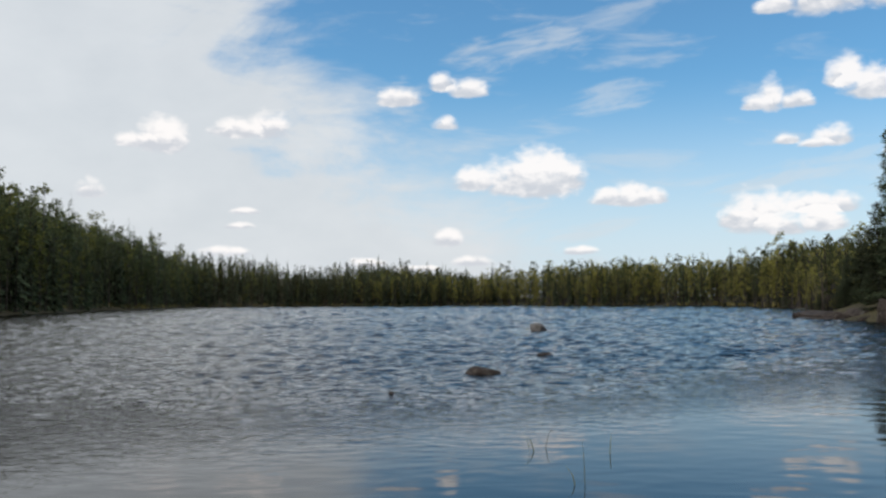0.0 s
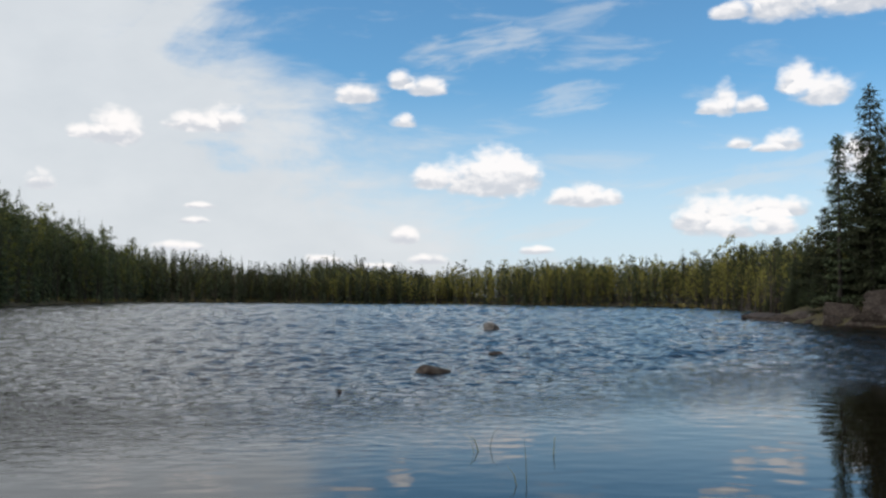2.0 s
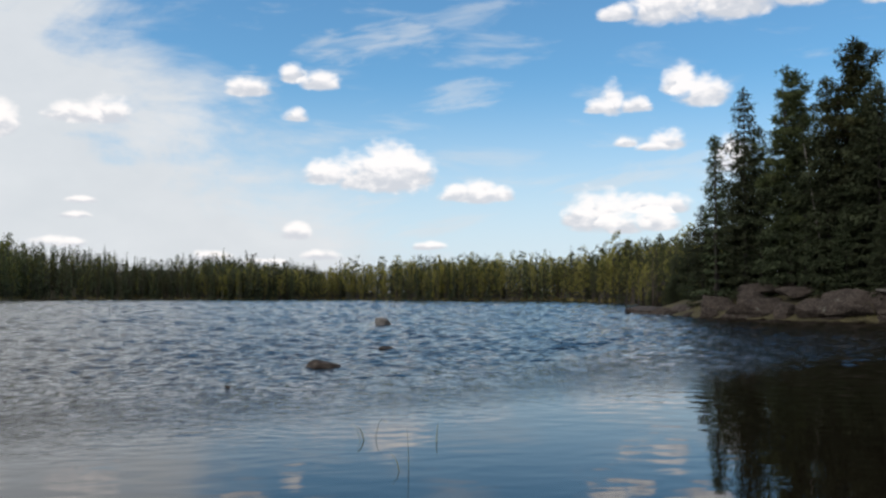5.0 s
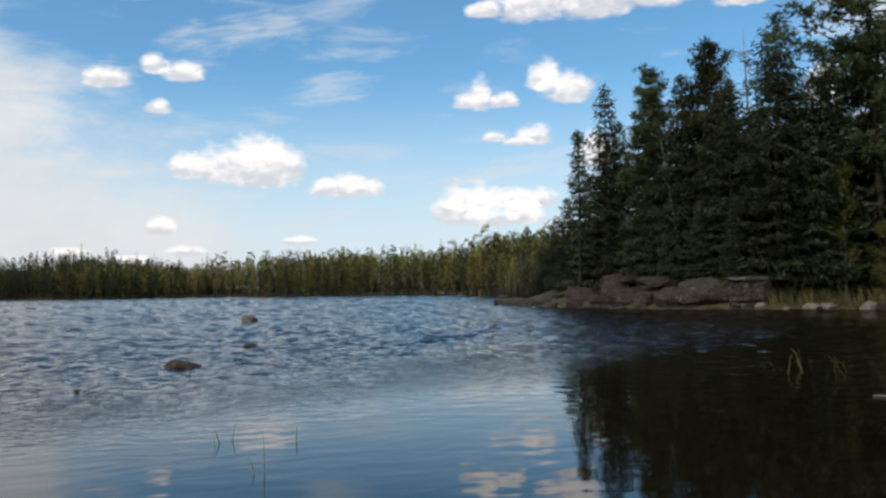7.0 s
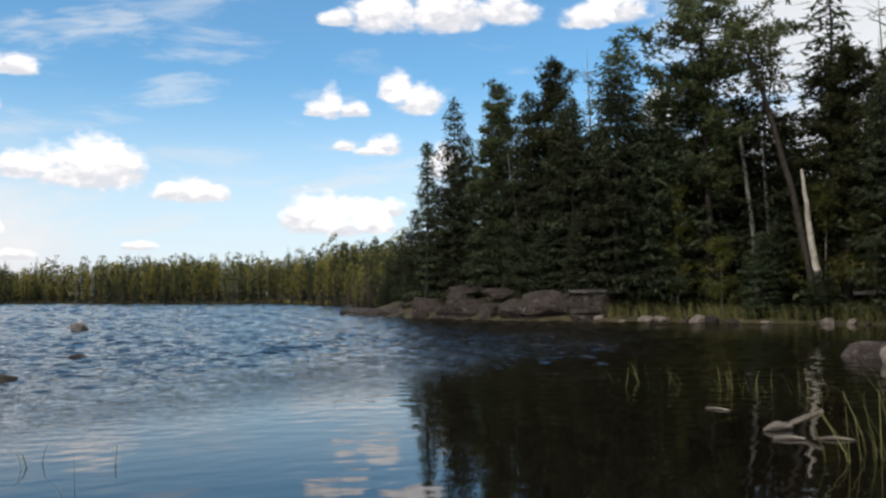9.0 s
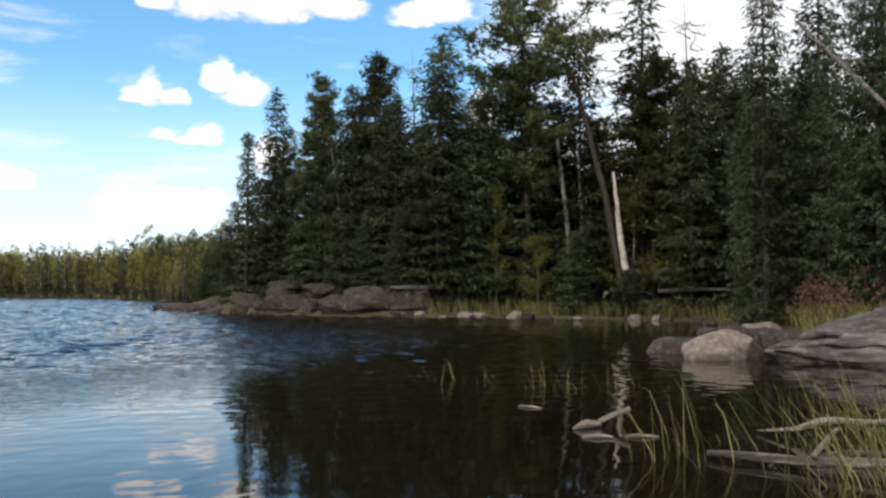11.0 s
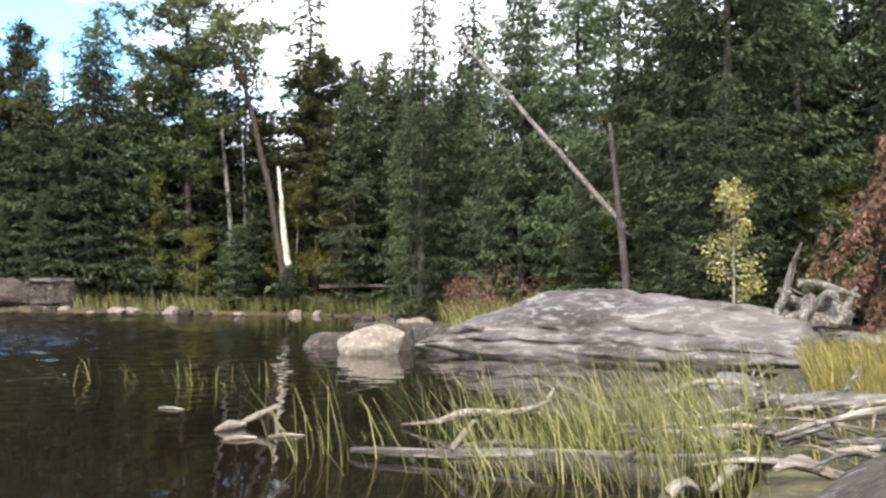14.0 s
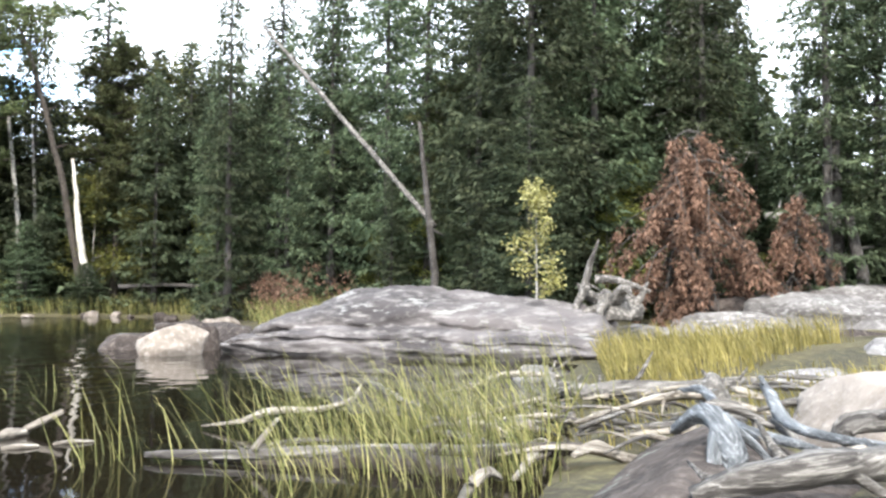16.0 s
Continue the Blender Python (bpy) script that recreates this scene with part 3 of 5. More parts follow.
HILL = [(-56, 60), (-52, 106), (-56, 135), (-64, 172), (-63, 200), (-70, 262)]
far_woods("hill_forest", shore_belt(HILL[:4], 900, 0.6, 34, (10.5, 17), 2) + shore_belt(HILL[3:], 900, 0.6, 50, (11.5, 16), 3), "mixed spruce, pine and birch forest on the hillside", 4, 0.12, 0.58, 1.6)
far_woods("ridge_forest", shore_belt([(-70, 262), (-42, 287), (-13, 272)], 1150, 0.5, 55, (8.0, 10.5), 5), "dark close-set forest on the low ridge", 6, 0.10, 0.55, 1.2)
# far shore and bay: leafy crowns wear the leaf colour with sunlight painted in
far_woods("far_shore_forest", shore_belt([(-13, 272), (15, 283)], 520, 0.5, 40, (6.5, 9.3), 15) + shore_belt([(15, 283), (37, 245), (64, 218)], 900, 0.5, 40, (8.0, 11.8), 25), "sunlit mixed forest along the far shore", 16, 0.5, 0.22, 1.3, M_SUNLITLEAF)
far_woods("bay_forest", shore_belt([(64, 218), (60, 175), (57, 156)], 480, 0.8, 30, (8.0, 13.0), 7) + shore_belt([(57, 156), (54, 140), (46, 116)], 220, 0.8, 16, (5.5, 9.5), 8) + shore_belt([(46, 116), (44, 110), (36, 92), (31, 83)], 170, 0.8, 10, (3.6, 6.0), 8), "mixed forest with tall pines behind the point", 8, 0.4, 0.2, 1.3, M_SUNLITLEAF)
far_woods("inner_forest", shore_belt([(33, 72), (34, 56), (43, 42), (47, 30), (38, 20), (32, 10), (30, -4)], 640, 5.0, 22, (6.0, 9.8), 9), "dense shaded spruce forest behind the shore trees", 10, 0.1)


# ---- trees of the point and the cove ----
SPRUCES = [spruce_meshes(10.0, s, 20 + i, th, 0.72, column=c) for i, (s, th, c) in enumerate([(1.15, 0.0, 0.5), (1.25, 0.03, 0.7), (1.0, 0.0, 0.6), (1.45, 0.05, 0.4), (1.2, 0.10, 0.8), (0.78, 0.0, 0.55)])]
PINES = [pine_meshes(10.0, s, 40 + i, c) for i, (s, c) in enumerate([(1.5, 0.30), (1.8, 0.38), (1.2, 0.22)])]
FAR_SPRUCES = [spruce_meshes(10.0, s, 20 + i, th, 1.05, column=c) for i, (s, th, c) in enumerate([(1.35, 0.0, 0.6), (1.5, 0.0, 0.75), (1.3, 0.0, 0.85), (1.6, 0.05, 0.6), (1.4, 0.1, 0.8), (0.80, 0.0, 0.2)])]
BACK_SPRUCES = [spruce_meshes(10.0, s, 20 + i, th, 1.6, column=0.6) for i, (s, th) in enumerate([(1.4, 0.0), (1.6, 0.0), (1.3, 0.0), (1.7, 0.05), (1.4, 0.1)])]
LEAVES = [broadleaf_meshes(8.0, 1.6, 60, 0.13, 5200), broadleaf_meshes(8.0, 1.2, 61, 0.13, 4600)]
SNAGS = [snag_mesh(10.0, 70, 40, 1.2), snag_mesh(10.0, 71, 18, 0.7)]
TREE_KINDS = {
    "spruce": ("spruce_tree", SPRUCES, "dark green spruce with drooping boughs near the shore", 10.0),
    "pine": ("jack_pine_tree", PINES, "tall jack pine with a ragged tufted crown", 10.0),
    "leaf": ("birch_tree", LEAVES, "young birch turning yellow-green among the spruces", 8.0),
    "snag": ("dead_tree", SNAGS, "bare grey standing dead tree with brittle limbs", 10.0),
}


def tree(kind, x, y, top, pick=0, width=1.0, turn=0.0, behind=False):
    """A tree whose tip reaches the height top over the water."""
    z = ground_at(x, y) - 0.12
    name, kinds, label, tall = TREE_KINDS[kind]
    if kind == "spruce" and (behind or math.hypot(x, y) > 47):
        kinds = BACK_SPRUCES if behind else FAR_SPRUCES
    meshes = kinds[pick % len(kinds)]
    k = (top - z) / tall
    if kind == "snag":
        root = new(name, meshes)
    else:
        root = new(name)
        part("trunk", meshes[0], root)
        part("crown", meshes[1], root)
    tagged(root, label, "tree", "trees of the cove")
    wide = (1.20 if math.hypot(x, y) > 50 else 0.95 if kind == "spruce" else 1.05) * width * k ** 0.8
    root.matrix_basis = Matrix.LocRotScale((x, y, z), Euler((0, 0, radians(turn))), (wide, wide, k))
    return root


# the trees that make the skyline: kind, place, height of the tip, shape, width
POINT_TREES = [
    ("spruce", 30.2, 62.2, 13.1, 5, 1.0), ("spruce", 30.3, 64.6, 8.3, 2, 0.9), ("spruce", 30.6, 62.9, 12.8, 5, 1.0), ("spruce", 31.5, 60.3, 16.1, 2, 0.72), ("spruce", 32.3, 59.6, 13.2, 4, 0.85), ("spruce", 31.9, 61.4, 11.5, 0, 0.9), ("pine", 32.9, 56.7, 16.5, 2, 0.95), ("spruce", 33.0, 57.4, 14.6, 1, 0.8),
    ("spruce", 33.8, 53.8, 15.6, 1, 0.75), ("spruce", 34.4, 53.4, 15.0, 2, 0.9), ("pine", 35.2, 52.3, 17.4, 2, 0.95), ("spruce", 35.5, 51.7, 15.8, 4, 0.85), ("snag", 37.2, 51.1, 18.1, 0, 1.0), ("spruce", 37.2, 48.3, 18.4, 3, 1.0),
    ("spruce", 37.8, 45.9, 14.0, 1, 0.9), ("spruce", 33.8, 48.3, 6.5, 2, 0.8), ("pine", 40.5, 43.6, 20.2, 1, 1.15), ("spruce", 41.0, 44.6, 17.5, 3, 1.1),
]
COVE_TREES = [
    ("spruce", 45.0, 38.2, 20.7, 5, 1.5), ("snag", 49.7, 38.1, 20.9, 0, 1.0), ("leaf", 49.3, 35.2, 15.5, 0, 1.0), ("leaf", 45.4, 41.5, 12.6, 1, 1.0), ("leaf", 47.8, 36.8, 15.0, 1, 1.1), ("leaf", 47.0, 39.6, 13.8, 0, 0.9), ("spruce", 46.8, 33.6, 16.2, 1, 0.9),
    ("spruce", 36.5, 24.1, 17.6, 2, 1.0), ("spruce", 39.4, 23.2, 17.4, 5, 1.4), ("spruce", 37.1, 19.1, 18.8, 3, 1.01), ("spruce", 34.4, 15.5, 18.6, 1, 0.95),
    ("spruce", 33.1, 13.3, 18.6, 0, 1.01), ("spruce", 30.9, 10.6, 17.6, 3, 0.95), ("spruce", 27.6, 7.9, 16.4, 3, 1.2), ("spruce", 29.9, 6.5, 17.0, 3, 1.01),
    ("spruce", 31.3, 4.4, 16.6, 0, 1.01), ("spruce", 34.4, 3.2, 16.2, 2, 1.01), ("snag", 36.5, 2.4, 12.3, 1, 0.8), ("spruce", 28.5, -0.1, 14.8, 4, 1.1),
]
BACK_TREES = [
    ("spruce", 36.0, 47.0, 15.5, 1, 1.0), ("spruce", 34.8, 50.0, 14.5, 0, 1.0), ("spruce", 33.5, 56.0, 14.0, 3, 0.9), ("spruce", 39.3, 46.5, 15.5, 0, 1.0),
    ("spruce", 43.0, 41.5, 16.5, 1, 1.0), ("pine", 44.5, 37.0, 15.5, 0, 1.0), ("spruce", 47.5, 36.5, 16.0, 3, 1.0), ("spruce", 48.0, 33.0, 15.0, 0, 1.0),
    ("spruce", 46.0, 30.0, 14.5, 2, 1.0), ("spruce", 43.0, 26.0, 13.5, 3, 1.0), ("spruce", 38.0, 22.0, 12.8, 4, 1.1), ("spruce", 35.5, 18.5, 16.5, 3, 1.12),
    ("spruce", 34.5, 11.5, 17.0, 0, 1.12), ("spruce", 32.0, 8.0, 17.2, 1, 1.23), ("spruce", 30.5, 3.3, 16.4, 2, 1.0),
]
LOW_TREES = [
    ("spruce", 41.9, 36.7, 2.9, 1, 1.6), ("spruce", 40.6, 39.6, 5.2, 1, 1.2), ("spruce", 41.7, 39.6, 5.8, 0, 1.2), ("leaf", 44.2, 34.8, 6.5, 0, 1.2), ("leaf", 46.6, 36.2, 9.5, 1, 1.2), ("leaf", 43.4, 37.6, 8.0, 0, 1.0), ("leaf", 47.2, 31.6, 8.8, 1, 1.3), ("leaf", 44.6, 29.8, 6.0, 0, 1.2), ("leaf", 39.6, 41.8, 5.0, 0, 1.1), ("spruce", 25.6, 7.4, 7.3, 3, 1.35), ("leaf", 38.7, 44.6, 8.6, 1, 0.7), ("spruce", 29.4, -2.6, 15.0, 1, 1.12), ("spruce", 33.0, 5.6, 17.4, 3, 1.0), ("spruce", 33.4, -0.8, 16.8, 0, 1.1), ("spruce", 31.4, -1.6, 15.8, 3, 1.0), ("spruce", 35.6, 9.0, 15.2, 3, 1.1),
    ("spruce", 32.4, 65.0, 10.0, 1, 0.9), ("spruce", 32.0, 71.0, 6.5, 0, 0.9), ("spruce", 40.0, 27.0, 13.0, 1, 0.8), ("spruce", 43.6, 33.5, 13.5, 3, 0.9),
]
for i, (kind, x, y, top, pick, width) in enumerate(POINT_TREES + COVE_TREES + BACK_TREES + LOW_TREES):
    tree(kind, x, y, top, pick, width, 47 * i)


def filler_trees():
    rng = random.Random(11)
    # stretches of shore: start, end, number, set back, depth, tips from, to
    for (ax, ay), (bx, by), count, setback, depth, low, high in [
        ((31, 83), (29.5, 66), 16, 1.5, 7, 3, 5.8), ((29.8, 63), (31.5, 50), 44, 2.2, 7, 7, 13.5), ((31.5, 50), (41, 36), 56, 4.5, 9, 7, 14.0),
        ((42, 36), (42, 28), 34, 4.5, 10, 8, 15), ((40, 27), (29, 15), 52, 3.0, 10, 6, 13.0), ((29, 15), (26.5, 4), 52, 2.5, 9, 5, 13.5), ((27.5, 4), (26.5, -8), 34, 2.5, 9, 4, 10.0),
    ]:
        nx, ny = by - ay, ax - bx
        m = math.hypot(nx, ny)
        for i in range(count):
            u, d = (i + rng.random()) / count, setback + depth * rng.random() ** 1.3
            x, y = ax + (bx - ax) * u - nx / m * d, ay + (by - ay) * u - ny / m * d
            kind = rng.choices(("spruce", "pine", "leaf", "snag"), (0.83, 0.03, 0.09, 0.05))[0]
            top = rng.uniform(low, high) * (0.8 if kind == "leaf" else 1.0) * (0.6 if d < setback + 1.2 else 1.0)
            tree(kind, x, y, top, rng.randint(0, 4), rng.uniform(0.95, 1.3), rng.uniform(0, 360), d > setback + 0.35 * depth)


filler_trees()


def undergrowth(name, corners, count, near, depth, tall, mat, size, seed, label):
    """Low bushes and saplings at the forest's edge."""
    rng = random.Random(seed)
    s = Soup()
    spots = shore_belt(corners, count, near, depth, tall, seed)
    for (x, y, h), z in zip(spots, land_height(np.array([(x, y) for x, y, h in spots]))):
        for k in range(int(26 * h)):
            u = rng.random()
            r = h * 0.55 * math.sin(0.4 + u * 2.5) * rng.uniform(0.3, 1.0)
            a = rng.uniform(0, 6.283)
            c = Vector((x + math.cos(a) * r, y + math.sin(a) * r, float(z) + h * u))
            tuft(s, c, rng, size, 4, 0.2)
    return tagged(new(name, mesh_of(name, s.v, s.f, mat)), label, "bushes", kind="stuff")


EDGE = [(29.5, 72), (30, 56), (33, 48), (42, 36), (43, 29), (35, 20.5), (28.5, 15), (26.5, 4), (25.5, -6)]
undergrowth("undergrowth", EDGE, 260, 3.4, 6.0, (0.6, 1.9), M_SPRUCE, 0.26, 15, "dark green saplings and shrubs at the forest edge")
undergrowth("leafy_undergrowth", EDGE, 130, 3.4, 5.0, (0.6, 1.7), M_LEAF, 0.16, 16, "yellow-green shrubs at the forest edge")
undergrowth("brown_brush", [(42, 30), (36, 23.4), (29.5, 18.4)], 46, 1.0, 2.4, (1.2, 3.0), M_RUST, 0.22, 17, "rusty brown dead brush under the spruces")


# ---- leaning and broken trees ----
def smooth_line(points, count):
    """A smooth run through the points."""
    pts = [Vector(p) for p in points]
    pts = [pts[0] * 2 - pts[1]] + pts + [pts[-1] * 2 - pts[-2]]
    out = []
    for i in range(1, len(pts) - 2):
        a, b, c, d = pts[i - 1 : i + 3]
        for k in range(count):
            t = k / count
            out.append(0.5 * (2 * b + (c - a) * t + (2 * a - 5 * b + 4 * c - d) * t * t + (3 * b - a - 3 * c + d) * t**3))
    return out + [pts[-2]]


def timber(name, points, radii, mat, label, category, seed=0, sides=9, fine=6, knots=0, parent=None, wobble=0.10):
    """A stem, root or branch along a smooth line, uneven and with stubs of branches."""
    rng = random.Random(seed)
    line = smooth_line(points, fine)
    rad = [float(np.interp(i / (len(line) - 1), np.linspace(0, 1, len(radii)), radii)) for i in range(len(line))]
    shift = Vector((seed * 2.3, seed * 1.1, 0))
    line = [p + Vector((noise.noise(p * 1.7 + shift), noise.noise(p * 1.7 - shift), noise.noise(p * 1.9 + shift))) * r * 0.5 for p, r in zip(line, rad)]
    axis = (line[-1] - line[0]).normalized()
    frame_of = Matrix.Translation(line[0]) @ Vector((0, 1, 0)).rotation_difference(axis).to_matrix().to_4x4()
    back = frame_of.inverted()
    s = Soup()
    s.tube([back @ p for p in line], rad, sides, rng, wobble * 0.35, [1 + rng.uniform(-wobble, wobble) * 1.6 for _ in range(sides)])
    me = mesh_of(name, s.v, s.f, mat, smooth=True)
    ob = part(name, me, parent, label) if parent else tagged(new(name, me), label, category)
    ob.matrix_basis = frame_of
    for k in range(knots):
        i = rng.randrange(1, len(line) - 1)
        d = Vector((rng.gauss(0, 1), rng.gauss(0, 1), rng.gauss(0.3, 1))).normalized()
        n = rad[i] * rng.uniform(2, 6)
        stub = Soup()
        p = back @ line[i]
        stub.tube([p, p + d * n * 0.5, p + d * n + Vector((0, 0, 0.1 * n))], [rad[i] * 0.4, rad[i] * 0.28, rad[i] * 0.10], 6)
        part("branch_stub", mesh_of("branch_stub", stub.v, stub.f, mat, smooth=True), ob)
    return ob


leaner = tagged(new("leaning_pine_tree"), "leaning jack pine with a bare curved trunk and tufted top", "tree", "trees of the cove")
timber("trunk", [(42.5, 37.3, 0.3), (41.6, 38.1, 7.0), (40.6, 39.2, 13.0), (39.5, 40.2, 17.2)], [0.22, 0.19, 0.14, 0.05], M_BARK, "", "", 3, knots=5, parent=leaner)
crown = Soup()
rng = random.Random(33)
for k in range(150):
    c = Vector((40.0 + rng.gauss(0, 0.7), 39.6 + rng.gauss(0, 0.8), rng.uniform(13.2, 17.6)))
    c += Vector((rng.gauss(0, 0.5), -abs(rng.gauss(0, 0.6)), 0))
    tuft(crown, c, rng, 0.34, 12)
part("crown", mesh_of("crown", crown.v, crown.f, M_PINE), leaner)
timber("stripped_dead_tree", [(42.3, 36.9, 1.6), (42.0, 37.3, 4.8), (41.75, 37.6, 8.6)], [0.20, 0.17, 0.07], M_PALEWOOD, "tall broken trunk stripped to pale bare wood", "dead tree", 4, knots=1)
timber("leaning_log", [(28.4, 11.2, 3.45), (29.25, 13.85, 6.08), (30.1, 16.5, 8.72), (30.95, 19.1, 11.3)], [0.085, 0.085, 0.075, 0.045], M_STUMP, "long grey dead log leaning into the spruces", "log", 5, knots=6)
timber("broken_snag", [(28.5, 11.1, 0.5), (28.4, 11.35, 3.45), (28.3, 11.7, 6.75)], [0.13, 0.11, 0.05], M_GREYBARK, "broken grey snag at the foot of the leaning log", "dead tree", 6, knots=4)
timber("thin_dead_pole", [(33.4, 54.2, 5.0), (33.2, 54.4, 7.0), (32.7, 54.7, 11.3)], [0.055, 0.05, 0.03], M_SNAG, "thin pale dead pole before the pines", "dead tree", 7)
timber("bent_pole", [(41.2, 39.6, 0.9), (41.4, 40.4, 3.6)], [0.07, 0.04], M_SNAG, "short pale dead pole at the forest edge", "dead tree", 8)
timber("fallen_log", [(42.0, 34.6, 1.6), (44.0, 31.8, 1.7), (45.0, 29.0, 1.5)], [0.12, 0.10, 0.07], M_GREYBARK, "grey fallen log lying along the forest edge", "log", 9, knots=4)

for points, radii, label, seed, knots in [
    ([(41.9, 41.2, 1.0), (41.6, 41.3, 6.0), (41.0, 41.5, 11.0)], [0.16, 0.14, 0.09], "slender pale broken trunk among the pines", 41, 2),
    ([(42.6, 40.8, 1.0), (42.5, 40.9, 6.0), (42.3, 41.1, 11.4)], [0.15, 0.12, 0.03], "tan dead trunk with short broken limbs", 42, 14),
    ([(29.2, -0.35, 0.9), (29.2, -0.33, 3.2), (29.2, -0.30, 5.7)], [0.24, 0.21, 0.15], "rotting reddish-brown broken trunk", 44, 3),
    ([(28.6, -1.05, 0.9), (28.6, -0.85, 2.4), (28.6, -0.60, 3.7)], [0.20, 0.17, 0.13], "leaning grey trunk behind the granite", 45, 3),
]:
    timber("dead_tree", points, radii, M_SNAG if seed < 44 else M_GREYBARK, label, "dead tree", seed, knots=knots)
timber("fallen_log", [(28.5, 1.5, 3.6), (28.6, 0.6, 3.45), (28.9, -0.4, 3.3)], [0.09, 0.11, 0.14], M_SNAG, "grey log hung across the broken trunk", "log", 46, knots=5)

# the rust-coloured dead spruces and the small birch beside the stump
def dead_spruce_meshes(height, spread, seed):
    """A dead spruce: bare grey limbs that droop, their outer ends hung with tails of brown needles."""
    rng = random.Random(seed)
    trunk, crown = trunk_soup(height, 0.09, rng, 0.05), Soup()
    for k in range(40):
        z = height * rng.uniform(0.12, 0.97)
        a, t = rng.uniform(0, 6.283), z / height
        out = Vector((math.cos(a), math.sin(a), 0))
        side = Vector((-out.y, out.x, 0))
        n = spread * (1.1 - t) ** 0.55 * rng.uniform(0.3, 1.1)
        line = [Vector((0, 0, z)) + out * (n * u) + side * (0.12 * n * math.sin(3 * u + k)) + Vector((0, 0, n * (0.20 * u - 0.85 * u * u))) for u in (0, 0.25, 0.5, 0.75, 1.0)]
        trunk.tube(line, [0.026, 0.020, 0.015, 0.010, 0.005], 4)
        for j in range(5):
            q = line[rng.randint(1, 4)]
            trunk.tube([q, q + Vector((rng.gauss(0, 0.25), rng.gauss(0, 0.25), rng.gauss(-0.2, 0.2)))], [0.008, 0.003], 3)
        for tail in range(rng.choice((1, 3, 4, 4, 5))):
            u = rng.uniform(0.35, 1.0)
            top = line[0].lerp(line[2], u * 2) if u < 0.5 else line[2].lerp(line[4], u * 2 - 1)
            hang, thick = rng.uniform(0.35, 0.8), rng.uniform(0.07, 0.13)
            for i in range(int(110 * hang)):
                v = rng.random()
                c = top + out * (0.25 * hang * v) - Vector((0, 0, hang * v)) + Vector((rng.gauss(0, 1), rng.gauss(0, 1), rng.gauss(0, 1))) * (thick * (0.4 + math.sin(0.4 + 2.5 * v)) * 0.6)
                d = Vector((rng.gauss(0, 0.5), rng.gauss(0, 0.5), rng.gauss(-0.7, 0.35))).normalized()
                crown.blade(c, c + d * rng.uniform(0.12, 0.22), 0.026, d.cross(Vector((rng.gauss(0, 1), rng.gauss(0, 1), rng.gauss(0, 1)))).normalized())
    return mesh_of("dead_trunk", trunk.v, trunk.f, M_GREYBARK, smooth=True), mesh_of("dead_crown", crown.v, crown.f, M_RUST)


rusty = tagged(new("dead_spruce_tree"), "dead spruce with bare limbs and rust-brown hanging needles", "tree", "dead spruces")
for name, me in zip(("trunk", "crown"), dead_spruce_meshes(4.9, 2.3, 81)):
    part(name, me, rusty)
rusty.matrix_basis = pose(26.2, 4.0, ground_at(26.2, 4.0) - 0.1, 6, -8, 20)
for x, y, k, turn in [(27.3, 2.7, 1.12, 110), (27.6, 1.0, 0.75, 200), (25.7, 3.4, 0.55, 250)]:
    copy_thing(rusty, pose(x, y, ground_at(x, y) - 0.1, -5, 9, turn) @ Matrix.Diagonal((k, k, k, 1)))
birch = tagged(new("birch_sapling"), "small birch sapling with bright yellow-green leaves", "tree")
for name, me in zip(("trunk", "crown"), broadleaf_meshes(3.2, 0.72, 83, 0.10, 1700, M_PALELEAF)):
    part(name, me, birch)
birch.matrix_basis = pose(22.6, 6.4, 0.85)


# ---- rocks ----
def rock_mesh(name, size, seed, mat, flat=0.35, levels=4, strata=0.0, blocky=0.42):
    """A worn boulder: rounded block with noise in three scales, flattened underneath."""
    bm = bmesh.new()
    bmesh.ops.create_icosphere(bm, subdivisions=levels, radius=1.0)
    shift = Vector((seed * 3.1, seed * 1.7, seed * 0.9))
    pick = random.Random(seed * 7 + 1)
    facets = [(Vector((pick.gauss(0, 1), pick.gauss(0, 1), pick.gauss(0.15, 0.6))).normalized(), pick.uniform(0.62, 0.98)) for _ in range(13)]
    for v in bm.verts:
        p = v.co.copy()
        p = p.lerp(p / max(abs(p.x), abs(p.y), abs(p.z)), blocky)
        k = 1 + 0.24 * noise.noise(p * 1.3 + shift) + 0.09 * noise.noise(p * 3.4 + shift) + 0.03 * noise.noise(p * 9 + shift)
        p = p * k
        for facet, cut in facets:
            over = p.dot(facet) - cut
            if over > 0:
                p -= facet * (over * 0.88)
        p *= 1 + 0.025 * noise.noise(p * 6 + shift) + 0.012 * noise.noise(p * 15 + shift)
        if strata:
            edge = noise.noise(Vector((p.x * 0.8, p.y * 0.8, p.z * 5)) + shift)
            p.x *= 1 + strata * 0.14 * edge
            p.y *= 1 + strata * 0.14 * edge
        if p.z < -flat:
            p.z = -flat + (p.z + flat) * 0.25
        v.co = Vector((p.x * size[0], p.y * size[1], p.z * size[2]))
    me = bpy.data.meshes.new(name)
    bm.to_mesh(me)
    bm.free()
    me.materials.append(mat)
    me.polygons.foreach_set("use_smooth", [True] * len(me.polygons))
    return me


def rock(x, y, z, size, seed, mat, label, turn=0.0, tilt=0.0, strata=0.0, levels=4, name="boulder", group="", blocky=0.42):
    ob = new(name, rock_mesh(name, size, seed, mat, strata=strata, levels=levels, blocky=blocky))
    ob.matrix_basis = pose(x, y, z, tilt, 0, turn)
    return tagged(ob, label, "rock", group)


